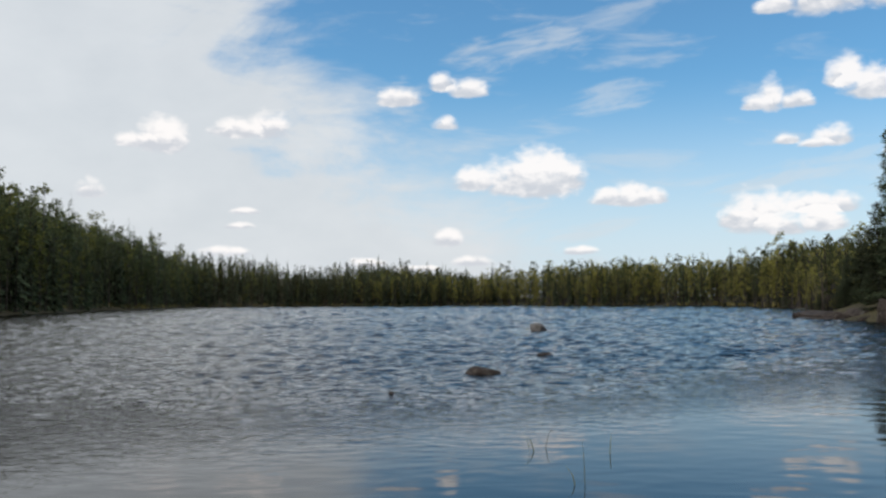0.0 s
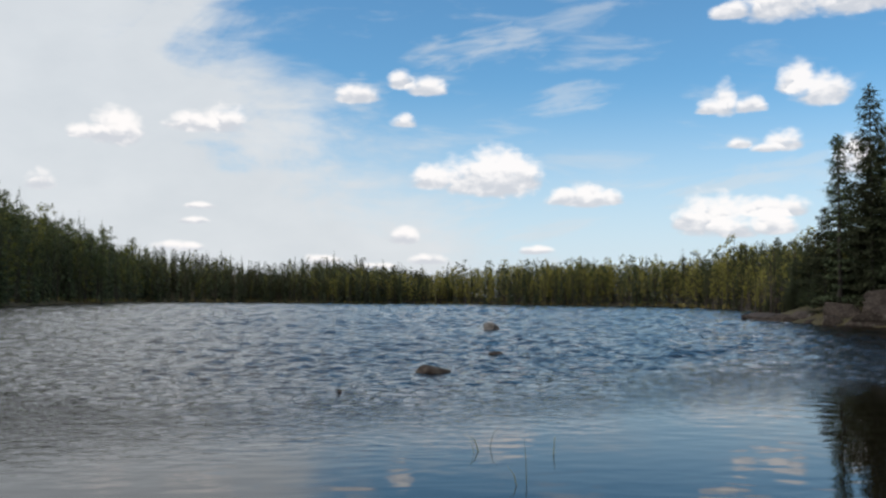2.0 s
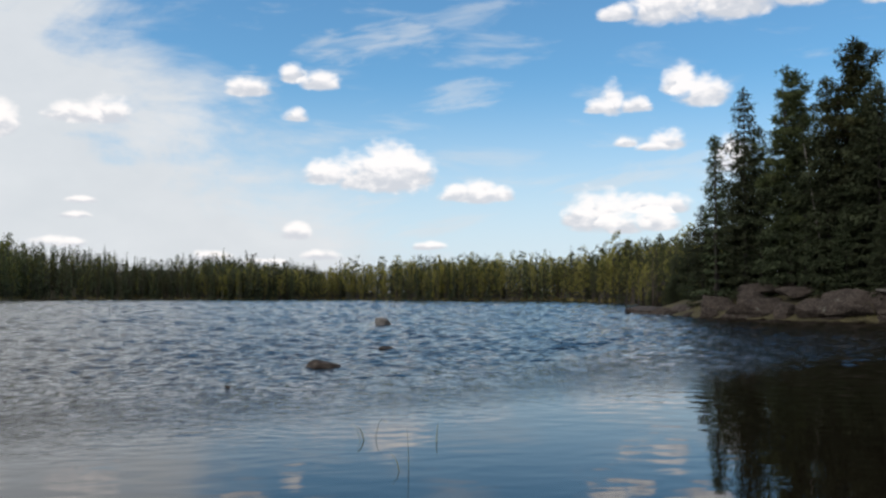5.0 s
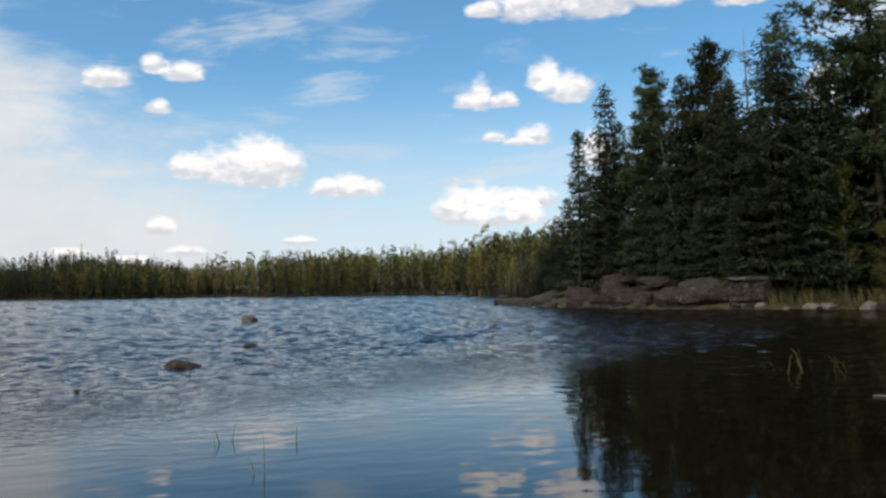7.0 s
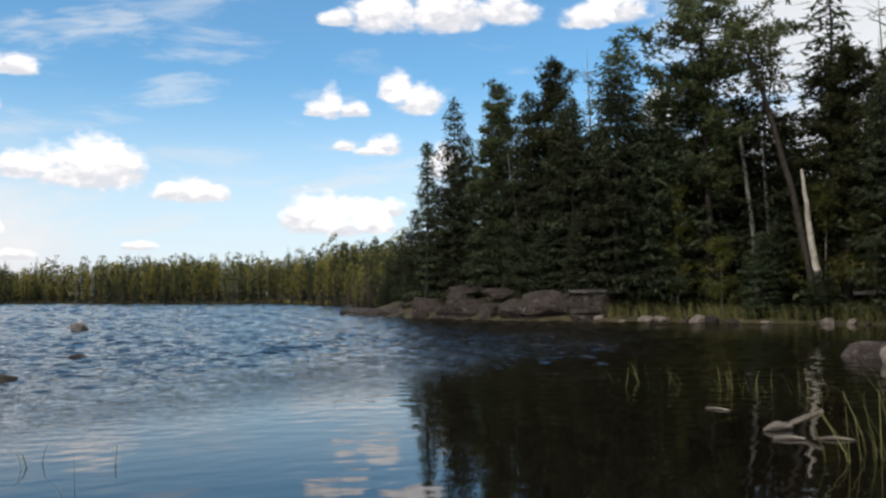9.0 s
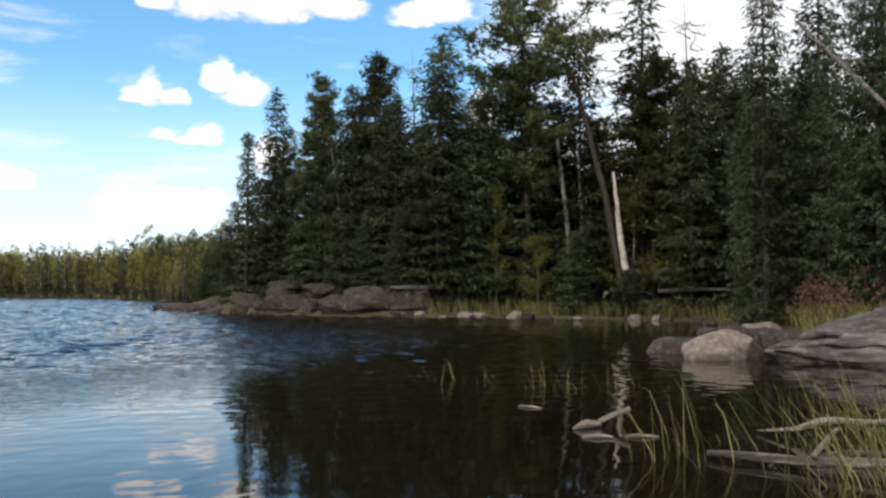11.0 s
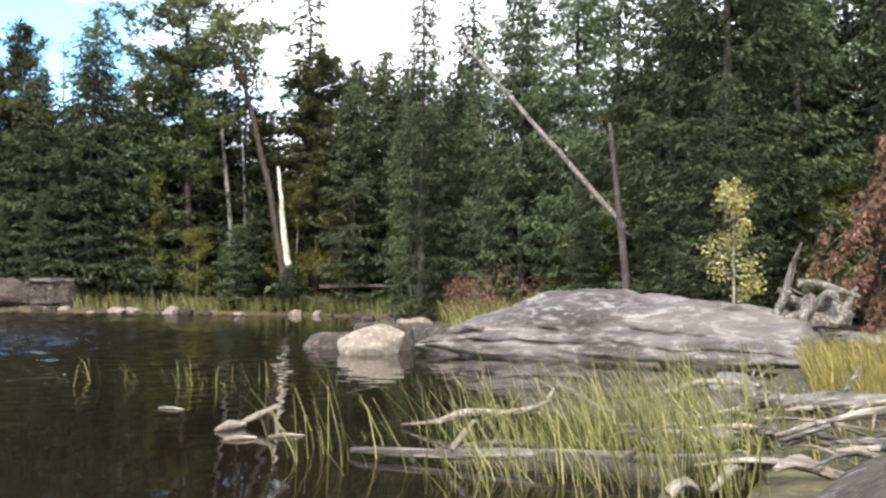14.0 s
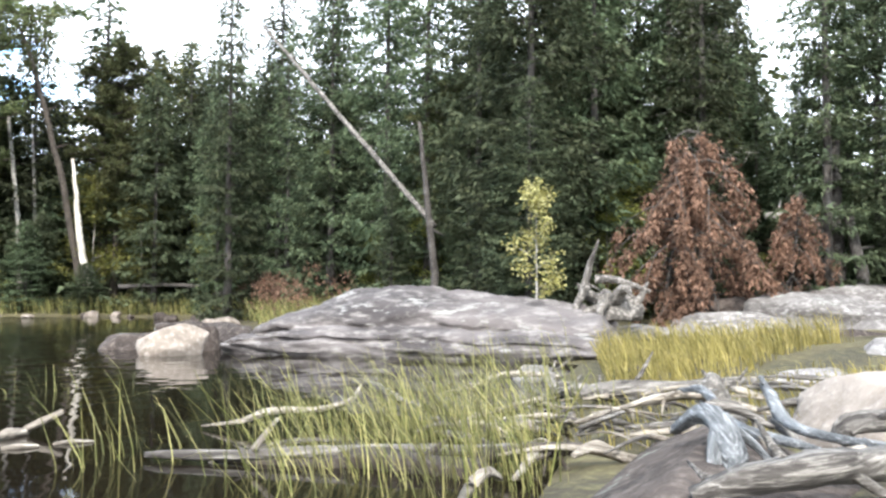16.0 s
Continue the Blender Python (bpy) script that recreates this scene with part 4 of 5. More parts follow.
def whaleback(name, start, end, depth, tops, mat, seed):
    """A long ice-worn rock from start to end: a steep, ledged front, a broad back; tops: heights along it."""
    start, end = Vector((*start, 0)), Vector((*end, 0))
    along = (end - start).normalized()
    back = Vector((along.y, -along.x, 0))
    if back.x < 0:
        back = -back
    profile = [(0.02, -0.35), (0.02, 0.04), (0.0, 0.12), (-0.01, 0.24), (0.0, 0.36), (0.03, 0.43), (0.06, 0.45), (0.05, 0.50), (0.06, 0.58), (0.10, 0.68), (0.17, 0.78), (0.28, 0.87), (0.40, 0.93), (0.52, 1.0), (0.64, 0.98), (0.76, 0.88), (0.88, 0.66), (0.96, 0.35), (1.0, -0.2)]
    shift = Vector((seed, seed * 0.7, 0))
    n, verts = 96, []
    for i in range(n + 1):
        u = i / n
        h = float(np.interp(u, np.linspace(0, 1, len(tops)), tops))
        taper = min(1, (u + 0.045) / 0.10) ** 0.6 * min(1, (1.012 - u) / 0.05) ** 0.5
        for j, (b, k) in enumerate(profile):
            p = start.lerp(end, u) + back * (depth * (b - 0.5) * (0.45 + 0.55 * taper) + depth * 0.5) + Vector((0, 0, k * h * (taper if k > 0 else 1)))
            q = Vector((p.x * 0.9, p.y * 0.9, p.z * 2.2)) + shift
            p += back * (0.20 * noise.noise(q * 0.6) - 0.10 * noise.noise(Vector((q.x, q.y, q.z * 3.5)))) + Vector((0, 0, 0.10 * noise.noise(q * 0.8) + 0.05 * noise.noise(q * 2.3))) * (k > 0)
            verts.append(p)
    m = len(profile)
    faces = [(i * m + j, i * m + j + 1, (i + 1) * m + j + 1, (i + 1) * m + j) for i in range(n) for j in range(m - 1)]
    faces += [tuple(range(m)), tuple(range(n * m + m - 1, n * m - 1, -1))]
    bm = bmesh.new()
    me = mesh_of(name, verts, faces, mat)
    bm.from_mesh(me)
    bmesh.ops.recalc_face_normals(bm, faces=bm.faces)
    bmesh.ops.subdivide_edges(bm, edges=bm.edges, cuts=1, use_grid_fill=True, smooth=0.6)
    for v in bm.verts:
        q = Vector((v.co.x * 1.5, v.co.y * 1.5, v.co.z * 6)) + shift
        crack = max(0.0, 0.16 - abs(noise.noise(Vector((v.co.x * 0.35, v.co.y * 0.35, v.co.z * 3.2)) + shift))) / 0.16
        v.co += v.normal * (0.045 * noise.noise(q) + 0.025 * noise.noise(q * 2.7) - 0.07 * crack * crack)
    bm.to_mesh(me)
    bm.free()
    me.polygons.foreach_set("use_smooth", [True] * len(me.polygons))
    return me


rock(0.80, 19.3, -0.02, (0.38, 0.32, 0.19), 1, M_ROCKDARK, "low dark rock just above the lake surface", blocky=0.1)
rock(4.8, 46.6, 0.0, (0.48, 0.38, 0.36), 2, M_ROCK, "pale-topped rock standing in the lake", blocky=0.2)
rock(2.78, 25.5, -0.03, (0.24, 0.2, 0.12), 9, M_ROCKDARK, "wave-washed rock barely above the water", blocky=0.2)
rock(-0.85, 15.2, -0.02, (0.07, 0.07, 0.07), 10, M_ROCKDARK, "small dark stone tip in the water", blocky=0.2, levels=3)
granite = tagged(new("granite_whaleback"), "long grey whaleback of banded granite by the water", "rock")
part("lower_ledge", whaleback("lower_ledge", (19.55, 13.2), (20.2, 4.1), 3.0, [0.42, 0.62, 0.74, 0.80, 0.78, 0.80, 0.74, 0.70, 0.66, 0.62, 0.55], M_BANDED, 3), granite)
part("main_back", whaleback("main_back", (19.95, 12.9), (20.75, 4.3), 4.0, [0.70, 1.02, 1.33, 1.52, 1.55, 1.47, 1.37, 1.27, 1.19, 1.12, 1.02], M_BANDED, 8), granite)
part("top_sheet", whaleback("top_sheet", (20.9, 11.4), (21.3, 4.9), 2.4, [1.30, 1.50, 1.60, 1.58, 1.50, 1.40, 1.32, 1.24, 1.16], M_BANDED, 12), granite)
rock(18.9, 13.75, 0.16, (0.50, 0.72, 0.60), 14, M_ROCKPALE, "pale angular boulder at the foot of the whaleback", 62, 0, 0.3, blocky=0.6)
rock(20.7, 15.9, 0.0, (0.8, 1.7, 0.42), 5, M_ROCKDARK, "dark sloping rock beside the pale boulder", 68)
rock(20.4, 14.5, 0.08, (0.7, 0.9, 0.66), 6, M_ROCKDARK, "dark rock wedged behind the pale boulder", 30)
rock(24.5, 16.2, 0.1, (0.7, 2.4, 0.42), 7, M_ROCKDARK, "flat dark ledge at the water's edge", -35)

# the rocky shore of the point: place, half sizes, turn, tilt, seed, material, edges
POINT_ROCKS = [
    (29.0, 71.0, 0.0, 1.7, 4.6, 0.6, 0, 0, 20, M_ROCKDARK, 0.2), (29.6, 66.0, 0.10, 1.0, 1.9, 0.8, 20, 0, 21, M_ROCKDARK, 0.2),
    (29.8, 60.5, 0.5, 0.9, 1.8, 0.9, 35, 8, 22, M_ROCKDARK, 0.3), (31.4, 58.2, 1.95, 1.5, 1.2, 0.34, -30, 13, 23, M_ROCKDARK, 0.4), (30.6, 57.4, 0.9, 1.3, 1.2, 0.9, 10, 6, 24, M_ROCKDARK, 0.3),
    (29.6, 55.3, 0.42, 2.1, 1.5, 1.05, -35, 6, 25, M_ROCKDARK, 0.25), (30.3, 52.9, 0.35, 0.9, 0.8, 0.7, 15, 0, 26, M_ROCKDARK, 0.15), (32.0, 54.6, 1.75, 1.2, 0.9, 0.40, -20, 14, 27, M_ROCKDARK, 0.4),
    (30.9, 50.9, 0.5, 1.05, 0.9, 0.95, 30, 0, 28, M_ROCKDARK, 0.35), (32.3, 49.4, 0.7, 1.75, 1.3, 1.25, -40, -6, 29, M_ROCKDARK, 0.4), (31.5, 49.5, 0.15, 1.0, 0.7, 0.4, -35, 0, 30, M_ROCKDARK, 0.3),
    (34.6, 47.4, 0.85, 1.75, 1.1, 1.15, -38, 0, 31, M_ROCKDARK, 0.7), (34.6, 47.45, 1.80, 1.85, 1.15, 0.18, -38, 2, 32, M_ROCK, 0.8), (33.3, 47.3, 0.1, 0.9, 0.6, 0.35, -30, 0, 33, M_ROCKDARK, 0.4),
]
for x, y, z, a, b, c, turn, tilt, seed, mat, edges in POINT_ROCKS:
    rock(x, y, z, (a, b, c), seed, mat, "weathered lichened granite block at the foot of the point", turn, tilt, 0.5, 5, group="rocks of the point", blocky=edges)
rng = random.Random(8)
for (ax, ay), (bx, by), count, size in [((28.7, 74), (28.6, 58), 16, 0.6), ((28.9, 58), (33.8, 45.5), 18, 0.45), ((33.8, 45), (41, 34.5), 12, 0.42), ((41, 33), (33, 20.5), 8, 0.35)]:
    for i in range(count):
        u = (i + rng.random()) / count
        k = size * rng.uniform(0.45, 1.25)
        x, y = ax + (bx - ax) * u + rng.uniform(-0.4, 1.2), ay + (by - ay) * u + rng.uniform(-0.4, 0.8)
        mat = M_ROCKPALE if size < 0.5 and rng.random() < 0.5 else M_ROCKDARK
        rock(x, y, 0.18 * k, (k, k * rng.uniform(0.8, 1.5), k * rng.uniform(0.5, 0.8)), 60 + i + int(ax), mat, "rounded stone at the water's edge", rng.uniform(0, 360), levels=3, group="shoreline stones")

# bare granite on the near bank
for i, (x, y, z, a, b, c, turn, mat) in enumerate([
    (25.6, 2.3, 0.42, 1.3, 2.3, 0.55, 4, M_ROCK), (26.6, 0.4, 0.72, 1.5, 1.7, 0.70, -6, M_ROCK), (26.1, -1.6, 0.62, 1.4, 1.6, 0.62, 8, M_ROCK), (28.4, -0.6, 1.15, 1.5, 2.7, 0.62, -4, M_ROCK),
    (27.4, 2.5, 0.95, 0.9, 1.0, 0.42, 20, M_ROCKDARK), (24.6, 0.6, 0.22, 0.9, 1.3, 0.52, 10, M_ROCKDARK), (24.3, -0.7, 0.2, 0.8, 1.0, 0.45, 30, M_ROCKDARK), (23.7, 4.0, 0.36, 0.8, 1.3, 0.34, 0, M_ROCK), (22.6, 1.6, 0.3, 0.5, 0.8, 0.3, 40, M_ROCKDARK),
    (18.6, -0.9, 0.30, 0.9, 1.2, 0.45, 60, M_ROCK), (9.9, -0.45, 0.30, 1.15, 1.45, 0.56, 5, M_ROCKPALE), (14.6, 0.6, 0.2, 0.6, 0.8, 0.3, 50, M_ROCK),
]):
    rock(x, y, z, (a, b, c), 90 + i, mat, "bare ice-smoothed granite on the bank", turn, 0, 0.5, group="bank granite", blocky=0.35)
rock(7.75, 1.30, 0.04, (1.05, 1.85, 0.46), 101, M_ROCKDARK, "smooth brown-grey slab of rock under the driftwood", 95, 0, 0.1, 5, blocky=0.12)
rock(16.2, 3.0, 0.1, (0.3, 0.4, 0.22), 102, M_ROCKDARK, "small grey stone in the sedge", 20)
rock(17.3, 2.4, 0.15, (0.35, 0.5, 0.25), 103, M_ROCKDARK, "small grey stone in the sedge", 70)
rock(16.8, 5.0, 0.0, (0.35, 0.9, 0.2), 104, M_ROCK, "low flat stone before the whaleback", 100)


# ---- stump and driftwood ----
stump = tagged(new("uprooted_stump"), "uprooted grey stump with a pale broken root", "stump")
part("root_ball", rock_mesh("root_ball", (0.42, 0.60, 0.42), 110, M_STUMP, 0.5), stump).matrix_basis = pose(22.7, 4.6, 1.05)
timber("broken_root", [(22.5, 5.3, 1.3), (22.35, 5.15, 1.9), (22.15, 4.85, 2.62)], [0.10, 0.085, 0.02], M_DRIFT, "pale bleached root pointing up", "", 111, parent=stump, knots=2)
timber("side_root", [(22.4, 5.0, 1.75), (22.5, 4.5, 1.72), (22.7, 3.8, 1.45)], [0.10, 0.085, 0.05], M_STUMP, "grey root lying across", "", 112, parent=stump)
timber("low_root", [(22.4, 5.2, 1.6), (22.2, 5.4, 1.1), (22.0, 5.5, 0.75)], [0.09, 0.08, 0.04], M_STUMP, "grey root bending down", "", 113, parent=stump)

for k in range(7):
    a = k * 0.9 + 0.3
    tip = (22.6 + 0.75 * math.cos(a), 4.7 + 0.85 * math.sin(a), 1.15 + 0.55 * math.sin(a * 1.7))
    timber("root", [(22.6, 4.7, 1.15), (22.6 + 0.5 * math.cos(a), 4.7 + 0.55 * math.sin(a), 1.2 + 0.3 * math.sin(a * 2)), tip], [0.16, 0.12, 0.03], M_STUMP, "", "", 120 + k, parent=stump)

DRIFT = [
    ("driftwood_log", [(12.68, 3.53, 0.25), (12.58, 2.72, 0.28), (12.78, 2.09, 0.3), (13.69, 1.17, 0.32)], [0.07, 0.1, 0.1, 0.06], M_DRIFT, "long cracked grey log lying along the bank", 4),
    ("driftwood_branch", [(10.3, 2.36, 0.36), (10.72, 2.13, 0.4), (10.86, 1.88, 0.44), (11.05, 1.63, 0.42)], [0.02, 0.045, 0.05, 0.03], M_BLEACHED, "bleached white branch on the driftwood", 3),
    ("driftwood_branch", [(9.81, 2.67, 0.26), (9.9, 2.47, 0.32), (10.34, 2.35, 0.34)], [0.015, 0.028, 0.02], M_BLEACHED, "pale stick pointing to the reeds", 1),
    ("driftwood_root", [(11.01, 1.89, 0.48), (10.4, 1.62, 0.55), (9.37, 1.41, 0.54), (8.57, 1.23, 0.5), (7.96, 0.94, 0.5), (7.8, 0.74, 0.48), (7.73, 0.61, 0.45)], [0.02, 0.032, 0.036, 0.033, 0.03, 0.022, 0.01], M_SILVER, "silver root bending over the slab", 3),
    ("driftwood_stump", [(11.17, 1.55, 0.3), (11.14, 1.59, 0.48), (11.21, 1.57, 0.62)], [0.13, 0.12, 0.05], M_STUMP, "short splintered stump among the driftwood", 4),
    ("driftwood_root", [(9.97, 1.09, 0.72), (9.09, 0.99, 0.66), (8.38, 0.91, 0.6), (7.97, 0.77, 0.56), (7.72, 0.52, 0.54), (7.55, 0.3, 0.54)], [0.02, 0.04, 0.045, 0.035, 0.03, 0.03], M_SILVER, "twisted silver root against the boulder", 4),
    ("driftwood_root", [(8.84, 0.96, 0.5), (8.39, 0.84, 0.46), (8.23, 0.75, 0.42)], [0.03, 0.03, 0.01], M_DRIFT, "thin grey root beside the slab", 1),
    ("driftwood_root", [(7.84, 0.56, 0.52), (7.83, 0.48, 0.62), (7.96, 0.25, 0.64)], [0.05, 0.07, 0.07], M_DRIFT, "thick grey root curling over the rocks", 1),
    ("driftwood_log", [(6.58, 1.33, 0.36), (6.66, 1.04, 0.46), (6.85, 0.7, 0.5), (7.26, 0.28, 0.52)], [0.05, 0.09, 0.1, 0.1], M_DRIFT, "bleached split log along the slab", 3),
    ("driftwood_log", [(7.1, 1.18, 0.4), (7.38, 0.72, 0.46), (7.74, 0.24, 0.5)], [0.02, 0.045, 0.05], M_BLEACHED, "pale straight log beside the split log", 2),
    ("driftwood_log", [(8.03, 5.96, 0.05), (8.14, 5.52, 0.07), (8.48, 4.42, 0.1), (8.81, 3.48, 0.13), (9.08, 2.66, 0.15)], [0.02, 0.045, 0.05, 0.045, 0.04], M_DRIFT, "long straight grey log floating at the bank", 5),
    ("driftwood_log", [(8.26, 5.39, -0.02), (8.44, 4.34, 0.0), (8.41, 3.06, 0.04)], [0.05, 0.12, 0.12], M_BARK, "dark waterlogged log half under water", 2),
    ("driftwood_branch", [(9.73, 6.59, 0.03), (9.71, 6.11, 0.1), (9.92, 6.0, 0.15), (10.23, 5.93, 0.17), (10.59, 5.67, 0.15), (11.06, 5.52, 0.22), (11.44, 5.57, 0.34)], [0.01, 0.03, 0.045, 0.045, 0.035, 0.03, 0.015], M_BLEACHED, "pale twisted branch among the reeds", 3),
    ("driftwood_branch", [(11.79, 5.87, 0.32), (11.45, 5.34, 0.34), (11.05, 4.95, 0.26), (10.93, 4.56, 0.2)], [0.02, 0.045, 0.04, 0.02], M_DRIFT, "grey forked root among the reeds", 5),
    ("driftwood_branch", [(8.22, 5.02, 0.12), (8.35, 4.98, 0.24), (8.51, 4.96, 0.34)], [0.028, 0.026, 0.016], M_BLEACHED, "short pale forked stick standing on a log", 1),
    ("driftwood_branch", [(8.64, 5.24, 0.08), (8.81, 4.87, 0.13), (8.78, 4.24, 0.12)], [0.012, 0.022, 0.012], M_DRIFT, "thin grey stick across the logs", 2),
    ("driftwood_branch", [(12.3, 4.92, 0.18), (12.79, 4.61, 0.26), (13.56, 4.4, 0.34), (13.86, 3.77, 0.3)], [0.015, 0.03, 0.04, 0.025], M_BLEACHED, "curved pale branch in the grass", 3),
    ("driftwood_branch", [(10.63, 3.92, 0.18), (10.9, 3.68, 0.22), (11.42, 3.39, 0.28)], [0.015, 0.03, 0.035], M_BLEACHED, "pale bent root lying in the reeds", 2),
    ("driftwood_branch", [(9.64, 3.25, 0.18), (9.59, 3.08, 0.26), (9.66, 2.99, 0.2)], [0.02, 0.04, 0.025], M_BLEACHED, "pale curved stick on the driftwood", 0),
    ("driftwood_stump", [(12.74, 3.55, 0.12), (12.93, 3.64, 0.28), (13.44, 3.78, 0.42)], [0.1, 0.09, 0.05], M_STUMP, "grey upright root end in the reeds", 4),
    ("driftwood_branch", [(9.71, 2.62, 0.24), (9.87, 2.41, 0.32), (10.19, 2.3, 0.34)], [0.015, 0.03, 0.02], M_DRIFT, "grey broken branch across the driftwood", 2),
    ("driftwood_log", [(8.59, 3.21, 0.1), (8.81, 2.82, 0.14), (8.95, 2.41, 0.18)], [0.05, 0.07, 0.05], M_BARK, "dark rotting log in the reeds", 3),
    ("driftwood_branch", [(7.48, 2.93, 0.02), (7.33, 2.79, 0.18), (7.53, 2.76, 0.22), (7.8, 2.76, 0.14)], [0.03, 0.035, 0.03, 0.02], M_BLEACHED, "white arched root at the water's edge", 0),
]
FLOATING = [
    ("floating_wood", [(8.32, 7.96, 0.02), (8.52, 7.97, 0.05), (8.74, 7.95, 0.03)], [0.012, 0.045, 0.03], M_BLEACHED, "pale splintered wood floating on the water", 0),
    ("floating_wood", [(8.74, 7.97, 0.05), (8.86, 7.85, 0.12), (9.0, 7.73, 0.20)], [0.03, 0.042, 0.03], M_BLEACHED, "pale split branch rising from the water", 0),
    ("floating_wood", [(7.99, 7.5, 0.01), (8.1, 7.4, 0.015), (8.23, 7.29, 0.01)], [0.012, 0.025, 0.012], M_BLEACHED, "pale sliver of bark floating", 0),
    ("floating_wood", [(8.37, 7.26, 0.01), (8.5, 7.15, 0.015), (8.64, 7.02, 0.01)], [0.012, 0.028, 0.012], M_BLEACHED, "pale sliver of bark floating", 0),
    ("floating_wood", [(9.24, 9.88, 0.01), (9.27, 9.7, 0.015), (9.3, 9.51, 0.01)], [0.012, 0.025, 0.012], M_BLEACHED, "pale sliver of bark floating", 0),
    ("sunken_log", [(8.2, 7.9, -0.09), (7.0, 7.2, -0.14), (5.5, 6.35, -0.2)], [0.05, 0.07, 0.07], M_DRIFT, "brown log sunken under the clear brown water", 0),
]
for i, (name, points, radii, mat, label, knots) in enumerate(DRIFT + FLOATING):
    timber(name, points, radii, mat, label, "driftwood", 130 + i, knots=knots, wobble=0.2)

rng = random.Random(60)
for i in range(95):
    x, y = rng.uniform(8.4, 13.8), rng.uniform(0.0, 4.2)
    if y > 4.4 - 0.10 * (x - 8) or (7 < x < 9.2 and y < 2.2):
        continue
    z, n, a = max(ground_at(x, y), 0.0) + 0.05, rng.uniform(0.3, 1.4), rng.gauss(1.75, 0.75)
    way = Vector((math.cos(a) * n, math.sin(a) * n, rng.uniform(-0.06, 0.14)))
    mid = Vector((rng.gauss(0, 0.07), rng.gauss(0, 0.07), rng.uniform(0.02, 0.12)))
    thick = rng.uniform(0.012, 0.05)
    here = Vector((x, y, z + 0.02))
    timber("driftwood_stick", [here - way * 0.5, here + mid, here + way * 0.5], [thick * 0.6, thick, thick * 0.4], rng.choice((M_DRIFT, M_BLEACHED, M_DRIFT)), "short weathered stick washed up on the bank", "driftwood", 300 + i, sides=7, knots=rng.choice((0, 0, 1)), wobble=0.2)


# the twisted silver root on the slab: strands that flow together
root = tagged(new("twisted_root"), "twisted silver-grey root curling down over the slab", "driftwood")
timber("root_stem", [(8.35, 1.62, 0.46), (8.1, 1.45, 0.62), (7.85, 1.30, 0.64), (7.55, 1.20, 0.48), (7.32, 1.14, 0.16)], [0.04, 0.065, 0.09, 0.085, 0.04], M_SILVER, "", "", 180, sides=14, parent=root, wobble=0.22)
timber("side_root", [(7.9, 1.28, 0.62), (7.75, 1.10, 0.52), (7.6, 0.92, 0.36)], [0.05, 0.035, 0.015], M_SILVER, "", "", 181, sides=8, parent=root, wobble=0.2)
timber("side_root", [(7.7, 1.26, 0.58), (7.5, 1.28, 0.44), (7.38, 1.27, 0.26)], [0.05, 0.045, 0.02], M_SILVER, "", "", 182, sides=8, parent=root, wobble=0.2)
timber("side_root", [(8.1, 1.46, 0.60), (8.25, 1.25, 0.66), (8.3, 0.95, 0.52)], [0.045, 0.04, 0.015], M_DRIFT, "", "", 183, sides=8, parent=root, wobble=0.2)


# ---- water's edge plants ----
def blades(name, spots, mat, tall, width, lean, seed, label, category):
    """Grass-like blades; lean: the way they bend and how far."""
    rng = random.Random(seed)
    s = Soup()
    ground = land_height(np.array(spots))
    for (x, y), z in zip(spots, ground):
        root = Vector((x, y, max(float(z) - 0.02, -0.30)))
        h = rng.uniform(*tall)
        a = rng.gauss(lean[0], 0.8)
        bend = rng.uniform(0.03, lean[1]) * h
        way = Vector((math.cos(a), math.sin(a), 0))
        f = rng.uniform(0, 3.14)
        side = Vector((math.cos(f), math.sin(f), 0)) * width * rng.uniform(0.7, 1.3)
        p1, p2, p3 = root + way * (bend * 0.15) + Vector((0, 0, h * 0.4)), root + way * (bend * 0.5) + Vector((0, 0, h * 0.75)), root + way * bend + Vector((0, 0, h * (1 - 0.3 * bend / h)))
        s.add([root - side, root + side, p1 + side * 0.9, p1 - side * 0.9, p2 + side * 0.6, p2 - side * 0.6, p3], [(0, 1, 2, 3), (3, 2, 4, 5), (5, 4, 6)])
    return tagged(new(name, mesh_of(name, s.v, s.f, mat)), label, category, kind="stuff")


rng = random.Random(5)
near_reeds = [(rng.uniform(8.0, 12.2), rng.uniform(2.6, 5.6)) for _ in range(1150)]
near_reeds = [(x, y) for x, y in near_reeds if abs(y - (4.0 + 0.12 * (x - 10))) < 1.05 + 0.35 * math.sin(x * 2.3) + rng.uniform(-0.3, 0.3)]
near_reeds += [(rng.uniform(7.3, 11.0), rng.uniform(4.4, 6.4)) for _ in range(90)] + [(rng.uniform(7.0, 8.4), rng.uniform(2.3, 4.6)) for _ in range(110)]
blades("reeds", near_reeds, M_REED, (0.5, 1.4), 0.0054, (1.9, 1.1), 6, "dense green and yellow reeds among the driftwood", "reeds")
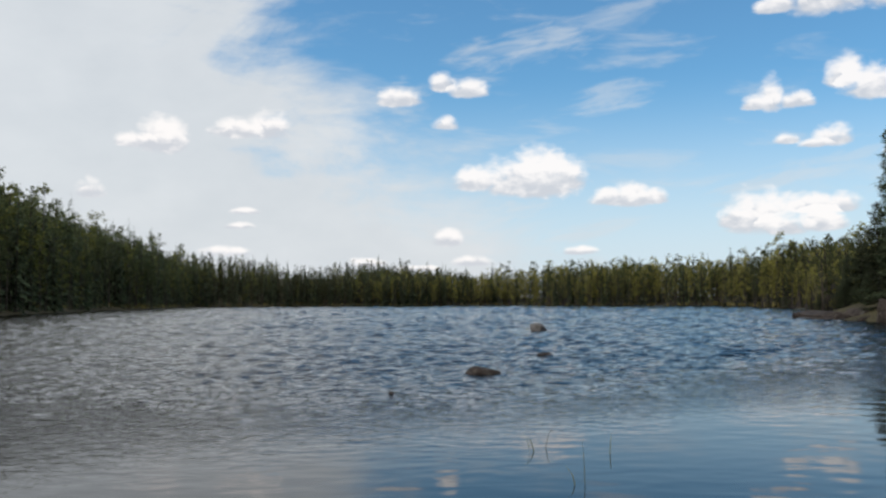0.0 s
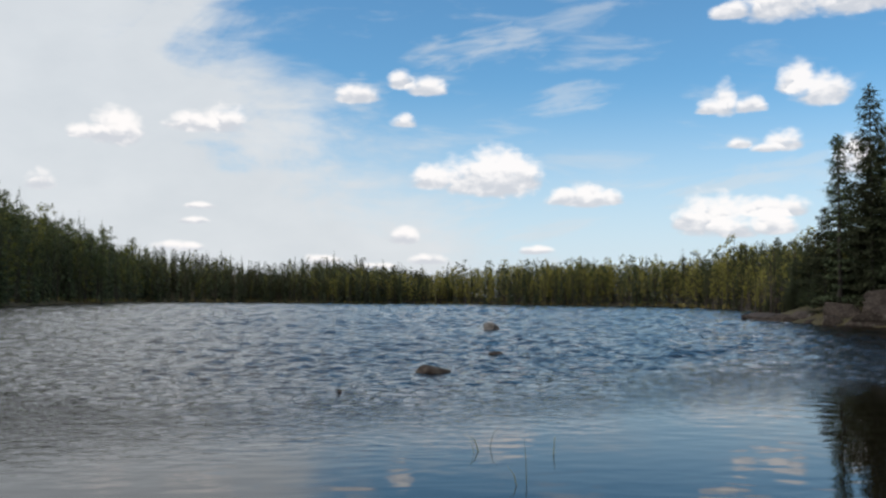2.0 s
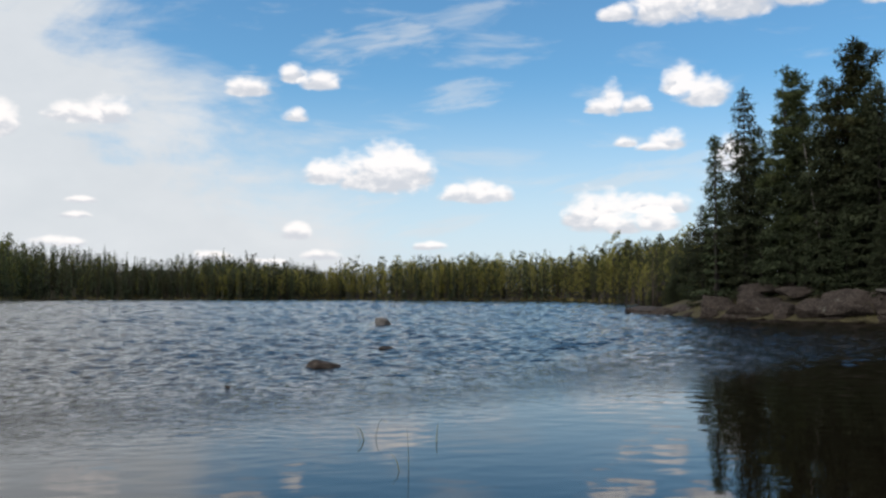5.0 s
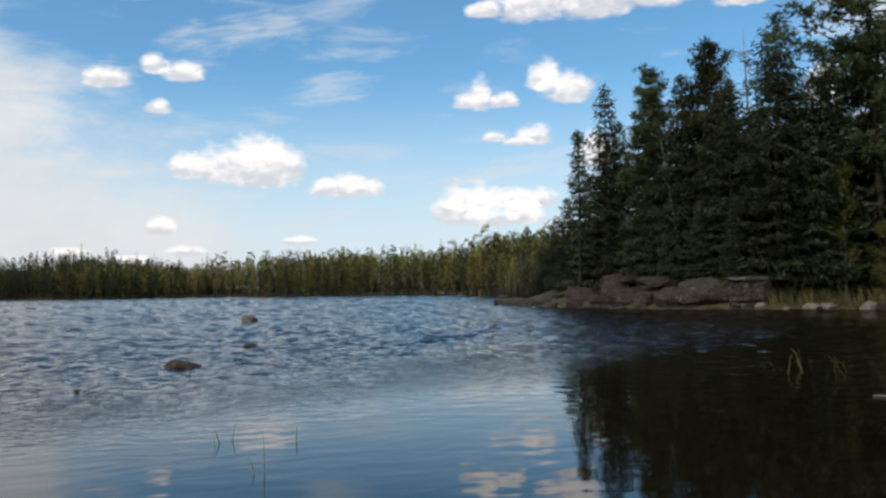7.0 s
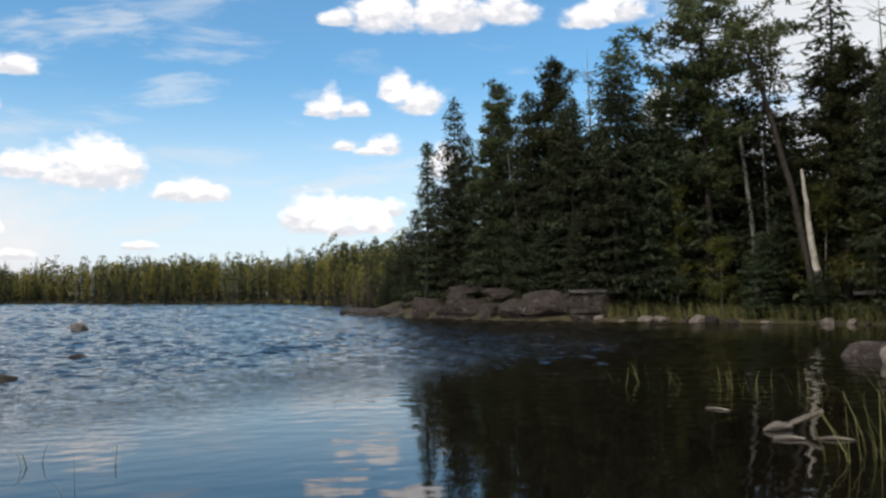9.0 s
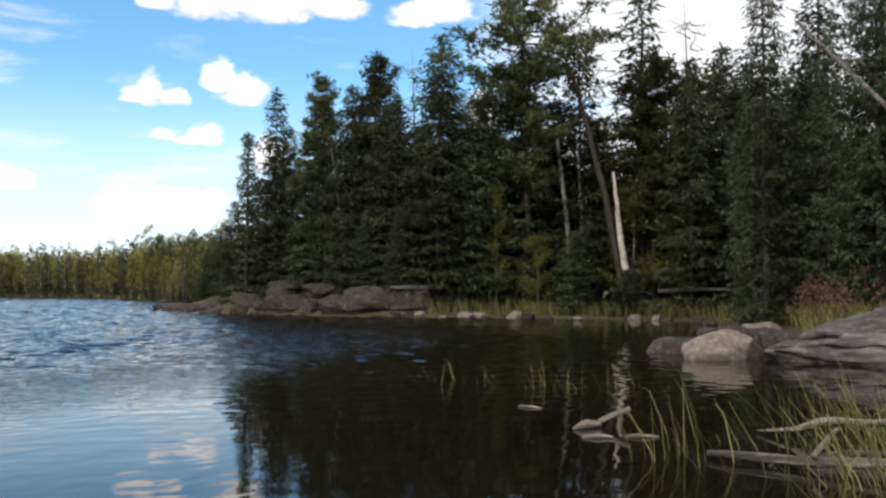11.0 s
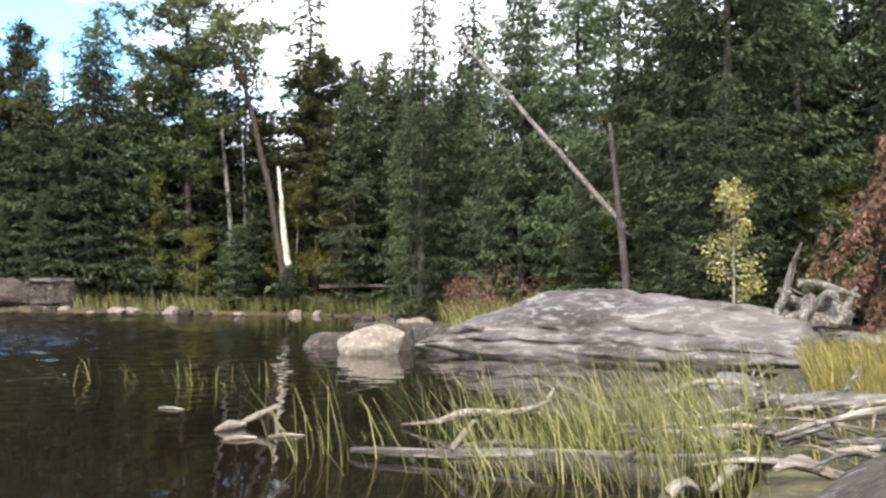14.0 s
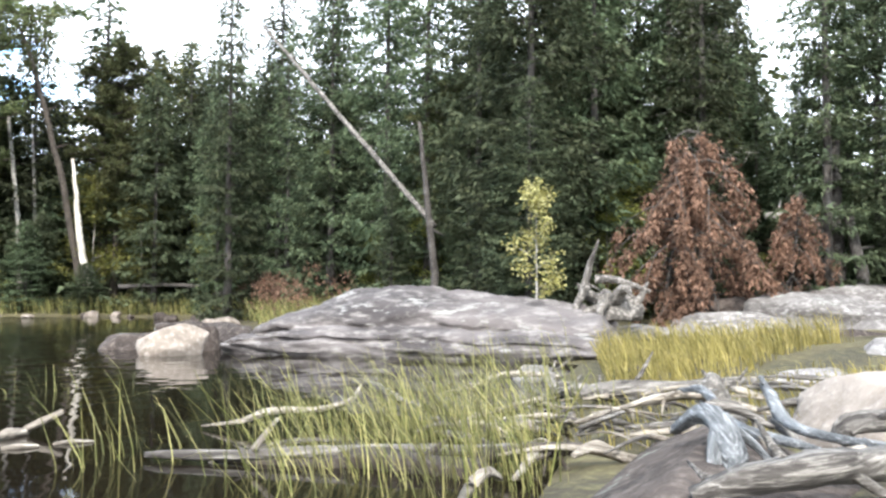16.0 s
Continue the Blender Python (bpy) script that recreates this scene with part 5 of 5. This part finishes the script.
out_reeds = [(10.6 + u * 1.4 + rng.gauss(0, 0.35), 13.6 - u * 3.4 + rng.gauss(0, 0.4)) for u in [rng.random() for _ in range(60)]]
blades("water_reeds", out_reeds, M_REED, (0.45, 0.85), 0.007, (1.5, 0.7), 7, "thin reeds standing in the still water", "reeds")
blades("stray_reeds", [(1.1, 7.6), (1.15, 7.65), (1.6, 9.1), (1.65, 9.2), (0.95, 9.3), (0.88, 9.2), (1.0, 9.5), (8.0, 6.1), (7.6, 6.3), (7.7, 5.9)], M_REED, (0.45, 0.7), 0.007, (1.8, 0.5), 8, "a few bent reeds rising from open water", "reeds")
sedge = [(rng.uniform(13.2, 24.5), rng.uniform(-1.5, 4.6)) for _ in range(7000)]
sedge = [(x, y) for x, y in sedge if x < 21.5 and y < 3.2 + 0.22 * (x - 14.3) and y > 2.4 - 0.32 * (x - 13)]
blades("bank_sedge", sedge, M_SEDGE, (0.3, 0.75), 0.010, (1.9, 0.8), 9, "yellowing sedge between the granite rocks", "grass")
litter = [(rng.uniform(8.6, 15.5), rng.uniform(-1.6, 3.4)) for _ in range(1500)]
litter = [(x, y) for x, y in litter if not (6.5 < x < 9.3 and y < 3.0)]
blades("bank_grass", litter, M_SEDGE, (0.08, 0.32), 0.008, (1.9, 0.9), 14, "short dry grass and litter between the driftwood", "grass")
shore = shore_belt([(32.5, 46.5), (35, 44.5), (38, 40), (41, 35), (42, 30), (34, 21.5), (26.5, 17.0)], 9000, 0.1, 6.0, (0.5, 0.9), 10)
blades("shore_sedge", [(x, y) for x, y, h in shore], M_REED, (0.5, 1.15), 0.02, (1.9, 0.6), 11, "yellow-green sedge along the cove's shore", "grass")
far_grass = shore_belt([(-59, 140), (-66, 178), (-63, 200), (-70, 262), (-42, 287), (-13, 272), (15, 283), (37, 245), (64, 218), (60, 175)], 2600, -0.2, 2.0, (0.5, 0.9), 12)
blades("far_shore_grass", [(x, y) for x, y, h in far_grass], M_SEDGE, (0.5, 1.1), 0.12, (1.9, 0.6), 13, "pale grass fringe along the far shore", "grass")
